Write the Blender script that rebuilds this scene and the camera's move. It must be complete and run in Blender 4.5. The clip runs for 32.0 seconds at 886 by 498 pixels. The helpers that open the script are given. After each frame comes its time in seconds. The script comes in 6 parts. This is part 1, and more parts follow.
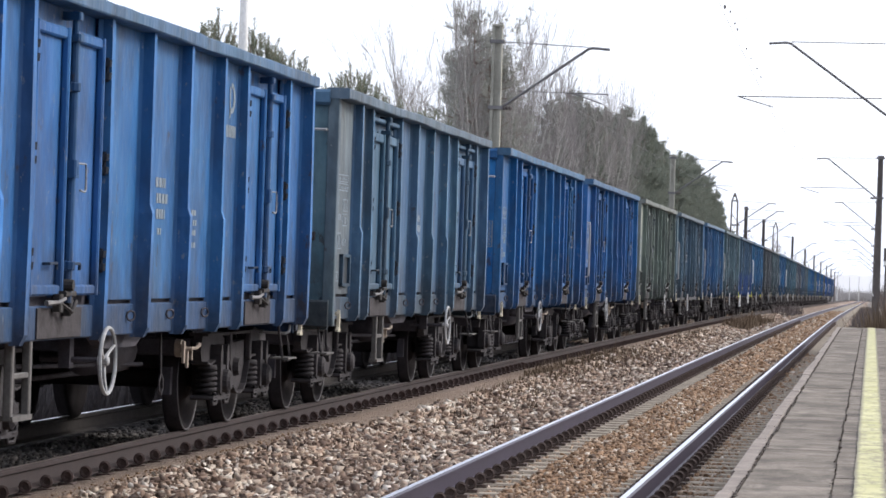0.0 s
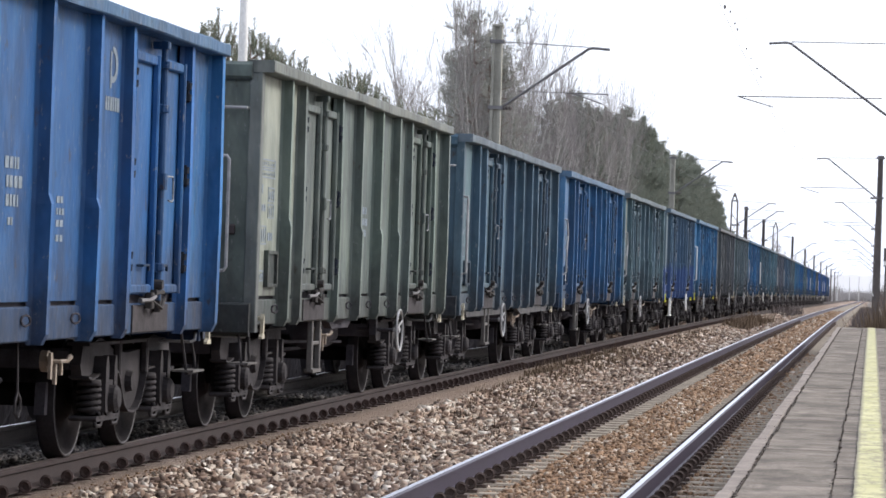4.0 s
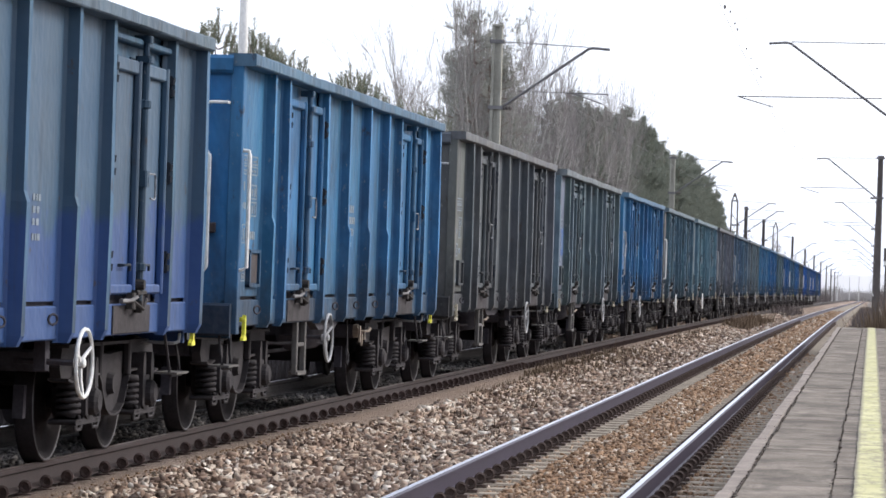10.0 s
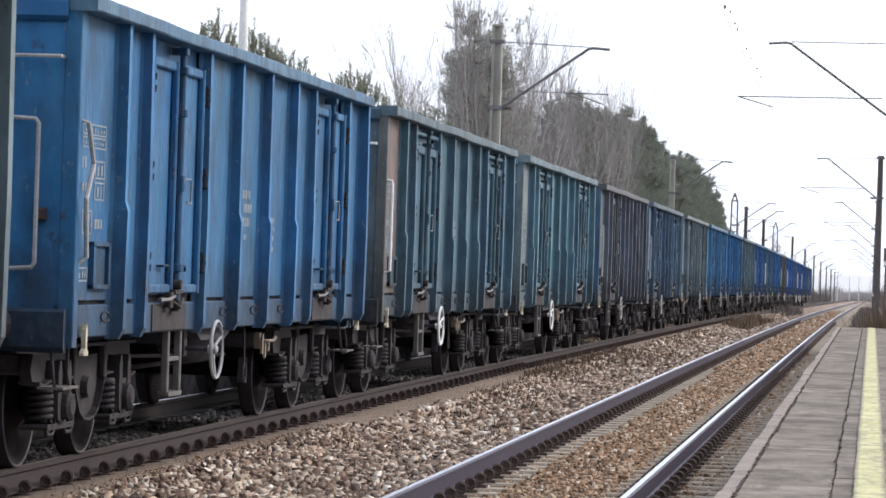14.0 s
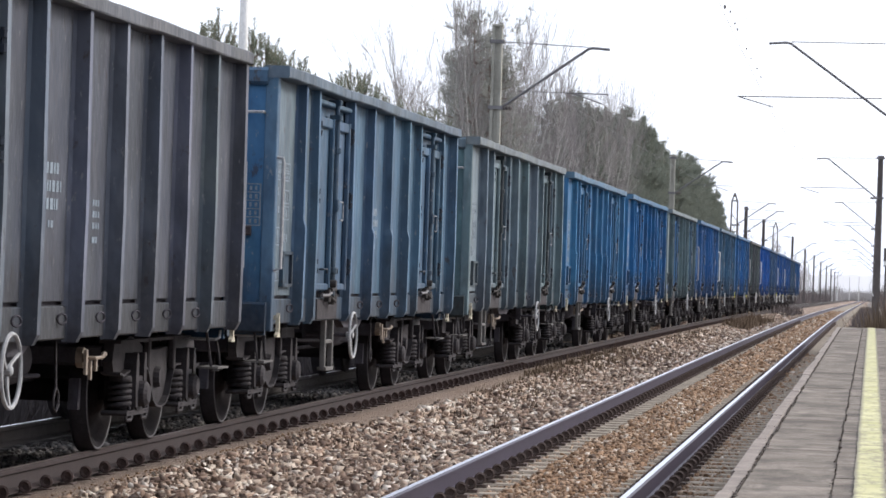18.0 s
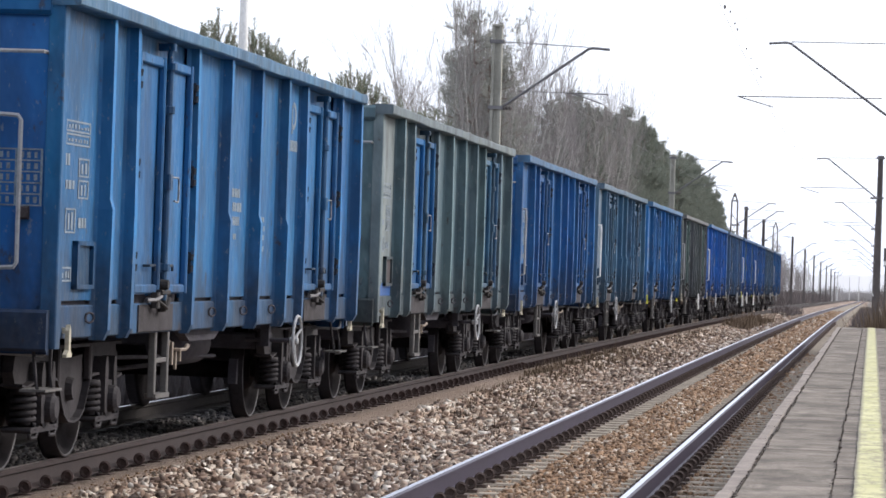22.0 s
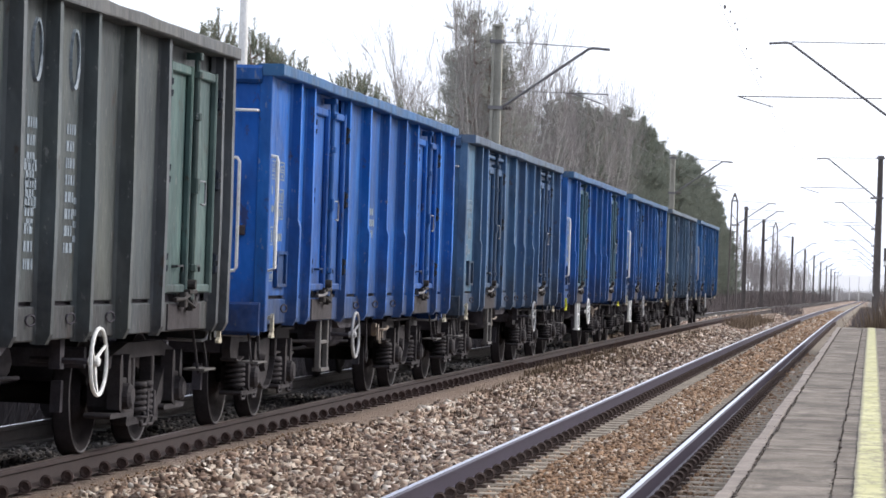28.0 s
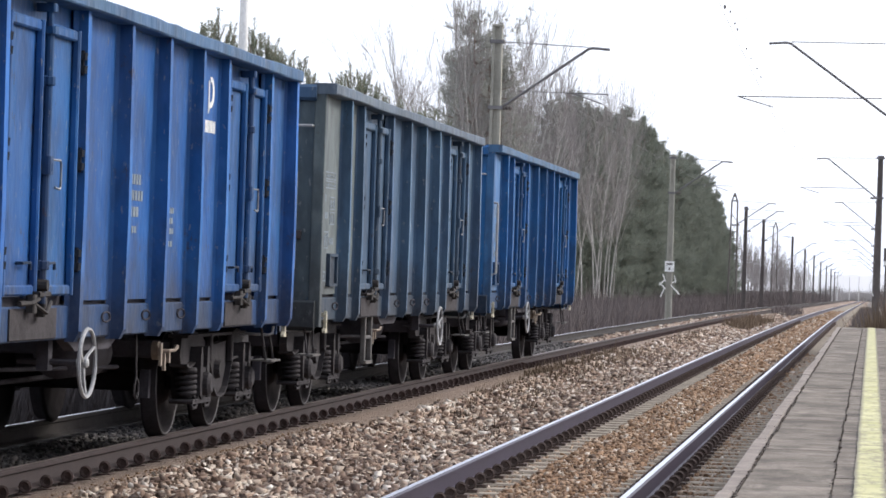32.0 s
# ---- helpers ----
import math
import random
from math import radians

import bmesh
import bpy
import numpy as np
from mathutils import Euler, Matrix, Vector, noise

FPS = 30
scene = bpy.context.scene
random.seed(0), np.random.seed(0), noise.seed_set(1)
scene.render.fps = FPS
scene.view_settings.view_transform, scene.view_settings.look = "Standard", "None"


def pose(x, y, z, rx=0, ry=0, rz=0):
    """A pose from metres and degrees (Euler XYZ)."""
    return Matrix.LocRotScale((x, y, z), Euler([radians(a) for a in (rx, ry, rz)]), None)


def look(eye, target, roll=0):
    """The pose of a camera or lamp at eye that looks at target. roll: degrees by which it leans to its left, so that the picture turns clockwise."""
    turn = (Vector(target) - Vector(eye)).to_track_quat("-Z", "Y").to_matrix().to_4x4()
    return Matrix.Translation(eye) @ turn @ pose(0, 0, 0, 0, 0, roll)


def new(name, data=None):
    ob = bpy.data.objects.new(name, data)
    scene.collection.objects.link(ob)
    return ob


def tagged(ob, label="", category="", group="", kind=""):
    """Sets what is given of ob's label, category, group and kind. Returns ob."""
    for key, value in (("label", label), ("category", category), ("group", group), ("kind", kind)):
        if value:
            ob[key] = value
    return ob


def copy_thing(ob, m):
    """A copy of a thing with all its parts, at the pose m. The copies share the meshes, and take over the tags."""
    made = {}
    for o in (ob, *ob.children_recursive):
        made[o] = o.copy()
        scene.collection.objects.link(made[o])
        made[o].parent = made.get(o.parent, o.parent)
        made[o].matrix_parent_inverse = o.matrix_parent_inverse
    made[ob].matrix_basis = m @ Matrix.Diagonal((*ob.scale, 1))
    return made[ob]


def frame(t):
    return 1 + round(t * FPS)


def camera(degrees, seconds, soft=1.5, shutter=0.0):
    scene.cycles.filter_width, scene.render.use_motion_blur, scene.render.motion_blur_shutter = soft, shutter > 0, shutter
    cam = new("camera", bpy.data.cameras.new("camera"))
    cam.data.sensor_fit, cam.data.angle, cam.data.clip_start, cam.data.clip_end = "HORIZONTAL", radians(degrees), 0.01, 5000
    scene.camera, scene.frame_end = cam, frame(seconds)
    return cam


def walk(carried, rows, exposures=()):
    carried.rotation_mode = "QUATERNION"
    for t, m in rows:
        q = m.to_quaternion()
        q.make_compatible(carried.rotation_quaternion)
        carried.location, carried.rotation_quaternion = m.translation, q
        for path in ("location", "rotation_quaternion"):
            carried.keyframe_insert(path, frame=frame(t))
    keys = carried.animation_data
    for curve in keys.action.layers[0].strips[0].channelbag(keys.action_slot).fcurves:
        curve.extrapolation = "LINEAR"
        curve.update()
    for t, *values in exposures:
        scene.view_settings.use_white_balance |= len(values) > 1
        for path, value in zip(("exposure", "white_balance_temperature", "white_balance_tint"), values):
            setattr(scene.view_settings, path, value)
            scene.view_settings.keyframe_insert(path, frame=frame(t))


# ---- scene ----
# ---------------------------------------------------------------- camera
# x: across the tracks (right), y: along the line, away from the camera, z: up from the rail heads
cam = camera(15.657, 32.0, soft=1.65)
YAW, PITCH = math.radians(7.60), math.radians(0.285)
EYE = look((0.0, 0.0, 1.545), (-100 * math.sin(YAW) * math.cos(PITCH), 100 * math.cos(YAW) * math.cos(PITCH), 1.545 + 100 * math.sin(PITCH)), 1.884)
walk(cam, [(0.0, EYE), (32.0, EYE)], exposures=[(0.0, 0.07), (32.0, 0.07)])

# ---------------------------------------------------------------- light
world = bpy.data.worlds.new("world")
scene.world = world
world.use_nodes = True
wn = world.node_tree
wn.nodes.clear()
w_out = wn.nodes.new("ShaderNodeOutputWorld")
w_add = wn.nodes.new("ShaderNodeAddShader")
w_sky_bg = wn.nodes.new("ShaderNodeBackground")
w_cloud_bg = wn.nodes.new("ShaderNodeBackground")
w_sky = wn.nodes.new("ShaderNodeTexSky")
w_sky.sky_type = "NISHITA"
w_sky.sun_disc = False
w_sky.sun_elevation = radians(32)
w_sky.sun_rotation = radians(60)
w_sky.dust_density = 4.0
w_sky_bg.inputs["Strength"].default_value = 0.05
# high white overcast, even all round
w_cloud_bg.inputs["Color"].default_value = (0.92, 0.975, 1.12, 1)
w_cloud_bg.inputs["Strength"].default_value = 1.12
wn.links.new(w_sky.outputs[0], w_sky_bg.inputs["Color"])
wn.links.new(w_sky_bg.outputs[0], w_add.inputs[0])
wn.links.new(w_cloud_bg.outputs[0], w_add.inputs[1])
wn.links.new(w_add.outputs[0], w_out.inputs["Surface"])

sun_data = bpy.data.lights.new("sun", "SUN")
sun_data.energy = 2.55
sun_data.angle = radians(14)
sun_data.color = (1.0, 0.96, 0.91)
sun = new("sun", sun_data)
sun.matrix_basis = look((0, 0, 0), (-0.75, -0.43, -0.54))


# ---------------------------------------------------------------- materials
def srgb(r, g, b):
    return tuple(((c / 255) / 12.92 if c <= 10 else ((c / 255 + 0.055) / 1.055) ** 2.4) for c in (r, g, b))


class Mat:
    """A small builder for node materials."""

    def __init__(self, name, rough=0.7, metal=0.0):
        self.m = bpy.data.materials.new(name)
        self.m.use_nodes = True
        self.t = self.m.node_tree
        self.bsdf = self.t.nodes["Principled BSDF"]
        self.bsdf.inputs["Roughness"].default_value = rough
        self.bsdf.inputs["Metallic"].default_value = metal
        self.at = None

    def node(self, kind, **sets):
        n = self.t.nodes.new(kind)
        for k, v in sets.items():
            n.inputs[k].default_value = v
        return n

    def link(self, a, b):
        self.t.links.new(a, b)

    def coords(self, scale=(1, 1, 1), shift=True):
        tc = self.node("ShaderNodeTexCoord")
        mp = self.node("ShaderNodeMapping")
        mp.inputs["Scale"].default_value = scale
        if shift:
            oi = self.node("ShaderNodeObjectInfo")
            mul = self.node("ShaderNodeVectorMath")
            mul.operation = "SCALE"
            mul.inputs[0].default_value = (37.0, 91.0, 53.0)
            self.link(oi.outputs["Random"], mul.inputs["Scale"])
            self.link(mul.outputs[0], mp.inputs["Location"])
        self.link(tc.outputs["Object"], mp.inputs["Vector"])
        return mp.outputs[0]

    def noise(self, size, scale=(1, 1, 1), detail=4.0, rough=0.6, shift=True):
        n = self.node("ShaderNodeTexNoise")
        n.inputs["Scale"].default_value = 1.0 / size
        n.inputs["Detail"].default_value = detail
        n.inputs["Roughness"].default_value = rough
        self.link(self.coords(scale, shift), n.inputs["Vector"])
        return n.outputs["Fac"]

    def ramp(self, fac, stops):
        r = self.node("ShaderNodeValToRGB")
        el = r.color_ramp.elements
        while len(el) < len(stops):
            el.new(0.5)
        for e, (p, c) in zip(el, stops):
            e.position = p
            e.color = (*c, 1) if len(c) == 3 else c
        self.link(fac, r.inputs[0])
        return r.outputs[0]

    def mix(self, fac, a, b, how="MIX"):
        n = self.node("ShaderNodeMix")
        n.data_type, n.blend_type = "RGBA", how
        for sock, v in ((n.inputs[0], fac), (n.inputs[6], a), (n.inputs[7], b)):
            if hasattr(v, "is_output"):
                self.link(v, sock)
            elif isinstance(v, (int, float)):
                sock.default_value = v
            else:
                sock.default_value = (*v, 1)
        return n.outputs[2]

    def color(self, sock):
        self.link(sock, self.bsdf.inputs["Base Color"])
        return self

    def bump(self, fac, strength=0.3, dist=0.01):
        b = self.node("ShaderNodeBump")
        b.inputs["Strength"].default_value = strength
        b.inputs["Distance"].default_value = dist
        self.link(fac, b.inputs["Height"])
        self.link(b.outputs[0], self.bsdf.inputs["Normal"])
        return self

    def rough(self, fac, lo, hi):
        m = self.node("ShaderNodeMapRange")
        m.inputs["To Min"].default_value, m.inputs["To Max"].default_value = lo, hi
        self.link(fac, m.inputs["Value"])
        self.link(m.outputs[0], self.bsdf.inputs["Roughness"])
        return self


def plain(name, color, rough=0.7, metal=0.0, size=0.3, amount=0.35, grain=0.02, bump=0.25, dist=0.004, shift=True, spec=0.3):
    """A worn surface: a base colour with blotches, a fine grain and a light relief."""
    m = Mat(name, rough, metal)
    m.bsdf.inputs["Specular IOR Level"].default_value = spec
    dark = tuple(c * (1 - amount) for c in color)
    light = tuple(min(1, c * (1 + amount)) for c in color)
    big = m.ramp(m.noise(size, shift=shift), [(0.3, dark), (0.7, light)])
    fine = m.noise(grain, detail=2, shift=shift)
    col = m.mix(0.35, big, m.ramp(fine, [(0.35, tuple(c * 0.7 for c in color)), (0.65, tuple(min(1, c * 1.3) for c in color))]))
    m.color(col).bump(fine, bump, dist)
    return m.m


def wagon_paint(name, gain=1.0):
    """Faded, chipped, streaked and dusty wagon paint; the colour itself comes from each object's own colour."""
    m = Mat(name, 0.55)
    m.bsdf.inputs["Specular IOR Level"].default_value = 0.2
    oi = m.node("ShaderNodeObjectInfo")
    base = m.mix(1.0, oi.outputs["Color"], (gain * 1.08, gain, gain * 0.98), "MULTIPLY")

    def mask(fac, lo, hi, top):
        return m.ramp(fac, [(lo, (0, 0, 0)), (hi, (top, top, top))])

    fade = m.noise(0.7, (1, 1, 0.6), detail=5, rough=0.6)
    pale = m.mix(1.0, base, (1.55, 1.45, 1.35), "MULTIPLY")
    col = m.mix(mask(fade, 0.44, 0.60, 0.6), base, m.mix(0.05, pale, (0.20, 0.22, 0.24)))
    tint = m.noise(1.3, (1, 1, 0.4), detail=3)
    col = m.mix(mask(tint, 0.40, 0.62, 0.35), col, m.mix(0.35, base, (0.055, 0.085, 0.110)))
    warm = m.noise(0.9, (1, 1, 0.5), detail=5, rough=0.6)
    col = m.mix(mask(warm, 0.50, 0.64, 0.35), col, m.mix(1.0, col, (1.28, 1.20, 0.92), "MULTIPLY"))
    dull = m.noise(0.42, (1, 1, 0.5), detail=4, rough=0.55)
    col = m.mix(mask(dull, 0.47, 0.61, 0.6), col, m.mix(0.55, base, (0.030, 0.032, 0.034)))
    streak = m.noise(0.26, (1, 1, 0.32), detail=3, rough=0.5)
    col = m.mix(mask(streak, 0.53, 0.68, 0.40), col, m.mix(0.6, base, (0.030, 0.029, 0.030)))
    smear = m.noise(0.20, (1, 1, 0.38), detail=3, rough=0.5)
    col = m.mix(mask(smear, 0.55, 0.68, 0.45), col, m.mix(0.10, pale, (0.25, 0.265, 0.27)))
    # bare rusty spots and pale chips
    spots = m.noise(0.16, (1, 1, 0.55), detail=8, rough=0.72)
    col = m.mix(mask(spots, 0.61, 0.66, 0.65), col, (0.048, 0.030, 0.022))
    chips = m.noise(0.05, (1, 1, 0.45), detail=6, rough=0.7)
    col = m.mix(mask(chips, 0.62, 0.66, 0.5), col, (0.24, 0.24, 0.24))
    # brown-grey rail dust thrown up by the wheels, in uneven patches
    tc = m.node("ShaderNodeTexCoord")
    sep = m.node("ShaderNodeSeparateXYZ")
    m.link(tc.outputs["Object"], sep.inputs[0])
    reach = m.node("ShaderNodeMath")
    reach.operation = "MULTIPLY_ADD"
    m.link(m.noise(0.5, (1, 1, 0.6), detail=6, rough=0.7), reach.inputs[0])
    reach.inputs[1].default_value = -2.2
    m.link(sep.outputs["Z"], reach.inputs[2])
    dust = m.node("ShaderNodeMapRange")
    dust.inputs["From Min"].default_value, dust.inputs["From Max"].default_value = 0.55, -0.10
    dust.inputs["To Max"].default_value = 0.60
    m.link(reach.outputs[0], dust.inputs["Value"])
    col = m.mix(dust.outputs[0], col, m.ramp(m.noise(0.07, detail=4), [(0.35, (0.020, 0.019, 0.021)), (0.65, (0.047, 0.043, 0.044))]))
    m.color(col)
    m.rough(fade, 0.42, 0.72)
    dents = m.noise(0.6, (1, 1, 0.6), detail=4, rough=0.55)
    m.bump(dents, 0.8, 0.09)
    return m.m


def repainted():
    """Wagon paint whose lower boards were patched over in a newer blue with a ragged upper edge."""
    m = Mat("patched_paint", 0.48)
    oi = m.node("ShaderNodeObjectInfo")
    tc = m.node("ShaderNodeTexCoord")
    sep = m.node("ShaderNodeSeparateXYZ")
    m.link(tc.outputs["Object"], sep.inputs[0])
    wob = m.noise(0.55, detail=6, rough=0.65, shift=True)
    add = m.node("ShaderNodeMath")
    add.operation = "MULTIPLY_ADD"
    m.link(wob, add.inputs[0])
    add.inputs[1].default_value = 1.1
    m.link(sep.outputs["Z"], add.inputs[2])
    edge = m.node("ShaderNodeMapRange")
    edge.inputs["From Min"].default_value, edge.inputs["From Max"].default_value = 2.28, 2.42
    m.link(add.outputs[0], edge.inputs["Value"])
    fade = m.noise(1.1, (1, 1, 0.6))
    old = m.mix(m.ramp(fade, [(0.36, (0, 0, 0)), (0.68, (0.30, 0.30, 0.30))]), oi.outputs["Color"], (0.10, 0.12, 0.12))
    col = m.mix(edge.outputs[0], (0.020, 0.062, 0.190), old)
    streak = m.noise(0.12, (1, 1, 0.06), detail=6)
    col = m.mix(m.ramp(streak, [(0.52, (0, 0, 0)), (0.75, (0.4, 0.4, 0.4))]), col, (0.045, 0.045, 0.05))
    m.color(col)
    spots = m.noise(0.12, (1, 1, 0.6), detail=9, rough=0.78)
    col = m.mix(m.ramp(spots, [(0.60, (0, 0, 0)), (0.66, (0.8, 0.8, 0.8))]), col, (0.048, 0.036, 0.030))
    m.color(col)
    m.rough(streak, 0.42, 0.7)
    m.bump(m.noise(0.5, detail=3), 0.6, 0.05)
    return m.m


def stone_material(name, stops, rough=0.9, patch=None):
    """Broken stones, each of its own shade."""
    m = Mat(name, rough)
    geo = m.node("ShaderNodeNewGeometry")
    col = m.ramp(geo.outputs["Random Per Island"], stops)
    if patch:
        col = m.mix(m.ramp(m.noise(1.6, shift=False), [(0.50, (0, 0, 0)), (0.68, (0.42, 0.42, 0.42))]), col, patch, "MIX")
    fine = m.noise(0.012, detail=2, shift=False)
    col = m.mix(0.45, col, m.ramp(fine, [(0.3, (0.35, 0.35, 0.35)), (0.7, (1, 1, 1))]), "MULTIPLY")
    m.color(col).bump(fine, 0.4, 0.004)
    return m.m


def leaf_material(name, a, b, rough=0.75, through_light=0.0):
    m = Mat(name, rough)
    geo = m.node("ShaderNodeNewGeometry")
    c = m.ramp(geo.outputs["Random Per Island"], [(0.0, a), (1.0, b)])
    oi = m.node("ShaderNodeObjectInfo")
    c = m.mix(m.ramp(oi.outputs["Random"], [(0.0, (0.0, 0.0, 0.0)), (1.0, (0.5, 0.5, 0.5))]), c, tuple((x + y) * 0.42 for x, y in zip(a, b)))
    m.color(c)
    m.bsdf.inputs["Specular IOR Level"].default_value = 0.2
    if through_light:
        # thin needles let some light through
        thin = m.node("ShaderNodeBsdfTranslucent")
        m.link(c, thin.inputs["Color"])
        both = m.node("ShaderNodeMixShader")
        both.inputs[0].default_value = through_light
        m.link(m.bsdf.outputs[0], both.inputs[1])
        m.link(thin.outputs[0], both.inputs[2])
        m.link(both.outputs[0], m.t.nodes["Material Output"].inputs["Surface"])
    return m.m


PAINT = wagon_paint("wagon_paint")
# Brighter copy of the wagon paint, a painted highlight for the rib edges.
LIT_FLANGE = wagon_paint("lit_flange_paint", 1.6)
PATCHED = repainted()
LEVER = plain("worn_lever_steel", (0.20, 0.21, 0.23), 0.5, 0.2, 0.05, 0.5, 0.01, 0.3, 0.003)
HINGE = plain("greasy_hinge", (0.020, 0.025, 0.036), 0.8, 0.0, 0.1, 0.4, 0.01, 0.4, 0.004, spec=0.12)
SILLGRIME = plain("oily_sill_grime", (0.052, 0.047, 0.050), 0.85, 0.0, 0.16, 0.5, 0.03, 0.5, 0.006, spec=0.15)
IRON = plain("grimy_iron", (0.060, 0.056, 0.066), 0.8, 0.0, 0.25, 0.5, 0.02, 0.5, 0.006, spec=0.12)
BOGIE = plain("bogie_casting", (0.040, 0.036, 0.039), 0.75, 0.0, 0.2, 0.5, 0.015, 0.5, 0.006, spec=0.15)
WHEEL = plain("wheel_steel", (0.025, 0.022, 0.024), 0.8, 0.0, 0.2, 0.4, 0.02, 0.3, 0.003, spec=0.05)
TREAD = plain("polished_tread", (0.10, 0.095, 0.10), 0.55, 0.5, 0.3, 0.2, 0.02, 0.1, 0.002)
WHITE = plain("white_paint", (0.72, 0.72, 0.70), 0.5, 0.0, 0.15, 0.25, 0.02, 0.15, 0.003)
GREYPAINT = plain("grey_paint", (0.33, 0.33, 0.335), 0.55, 0.0, 0.15, 0.3, 0.02, 0.15, 0.003)
STEPGREY = plain("dirty_step_steel", (0.105, 0.098, 0.094), 0.7, 0.0, 0.12, 0.4, 0.02, 0.3, 0.003)
GRIME = plain("grimy_door_gear", (0.040, 0.036, 0.035), 0.75, 0.0, 0.1, 0.45, 0.015, 0.4, 0.004, spec=0.2)
RUSTRED = plain("rusty_red_paint", (0.052, 0.042, 0.044), 0.7, 0.0, 0.08, 0.45, 0.01, 0.3, 0.003)
YELLOWP = plain("yellow_paint", (0.62, 0.60, 0.06), 0.5, 0.0, 0.1, 0.3, 0.02, 0.15, 0.003)
CREAM = plain("cream_paint", (0.42, 0.38, 0.29), 0.55, 0.0, 0.1, 0.3, 0.02, 0.15, 0.003)
ORANGE = plain("orange_paint", (0.26, 0.21, 0.17), 0.55, 0.0, 0.1, 0.3, 0.02, 0.15, 0.003)
MARK = plain("faded_lettering", (0.19, 0.23, 0.27), 0.6, 0.0, 0.04, 0.45, 0.01, 0.1, 0.002)
RAILSIDE = plain("rusty_rail_side", (0.029, 0.0185, 0.0185), 0.75, 0.0, 0.4, 0.35, 0.02, 0.4, 0.004, shift=False)
RAILBLUE = plain("dark_rail_side", (0.036, 0.028, 0.048), 0.5, 0.0, 0.4, 0.3, 0.02, 0.3, 0.003, shift=False)
RAILTOP = plain("polished_rail_head", (0.68, 0.68, 0.73), 0.33, 1.0, 0.6, 0.1, 0.02, 0.05, 0.001, shift=False)
RAILDULL = plain("dull_rail_head", (0.17, 0.14, 0.13), 0.5, 0.5, 0.6, 0.25, 0.02, 0.2, 0.002, shift=False)
CLIP_RUST = plain("rusty_brown_clip", (0.090, 0.062, 0.056), 0.8, 0.0, 0.05, 0.4, 0.01, 0.4, 0.003)
CLIP = plain("rusty_clip", (0.092, 0.066, 0.056), 0.75, 0.1, 0.05, 0.4, 0.01, 0.4, 0.003)
SLEEPER = plain("weathered_sleeper", (0.27, 0.225, 0.175), 0.9, 0.0, 0.15, 0.35, 0.015, 0.6, 0.006)
# Dark sleeper colour that holds the shade under the train.
SLEEPER_DARK = plain("shaded_sleeper", (0.040, 0.035, 0.034), 0.9, 0.0, 0.15, 0.35, 0.015, 0.6, 0.006)
CONCRETE = plain("pole_concrete", (0.30, 0.29, 0.25), 0.9, 0.0, 0.5, 0.25, 0.03, 0.4, 0.006)
DARKPOLE = plain("dark_pole", (0.12, 0.105, 0.10), 0.85, 0.0, 0.5, 0.3, 0.03, 0.4, 0.006)
STEEL = plain("galvanised_steel", (0.16, 0.155, 0.16), 0.6, 0.4, 0.3, 0.3, 0.03, 0.3, 0.003)
LAMPPOST = plain("pale_lamp_post", (0.62, 0.61, 0.59), 0.7, 0.0, 0.5, 0.12, 0.03, 0.2, 0.003)
WIRE = plain("overhead_wire", (0.24, 0.23, 0.24), 0.5, 0.3, 0.5, 0.2, 0.05, 0.1, 0.001)
KERB = plain("platform_kerb", (0.235, 0.198, 0.172), 0.92, 0.0, 0.35, 0.4, 0.02, 0.7, 0.006)
DEBRIS = plain("joint_dirt", (0.055, 0.042, 0.034), 0.95, 0.0, 0.1, 0.4, 0.01, 0.6, 0.006)


def slab_material():
    m = Mat("platform_slab", 0.92)
    m.bsdf.inputs["Specular IOR Level"].default_value = 0.25
    big = m.ramp(m.noise(0.7, detail=6, rough=0.65), [(0.36, (0.108, 0.090, 0.075)), (0.5, (0.185, 0.158, 0.132)), (0.64, (0.27, 0.233, 0.196))])
    stain = m.noise(0.25, (1, 0.4, 1), detail=7, rough=0.7)
    big = m.mix(m.ramp(stain, [(0.48, (0, 0, 0)), (0.60, (0.6, 0.6, 0.6))]), big, (0.085, 0.072, 0.062))
    fine = m.noise(0.018, detail=4, rough=0.8)
    col = m.mix(0.5, big, m.ramp(fine, [(0.35, (0.30, 0.29, 0.28)), (0.62, (1.35, 1.33, 1.3))]), "MULTIPLY")
    m.color(col).bump(fine, 0.7, 0.006)
    return m.m


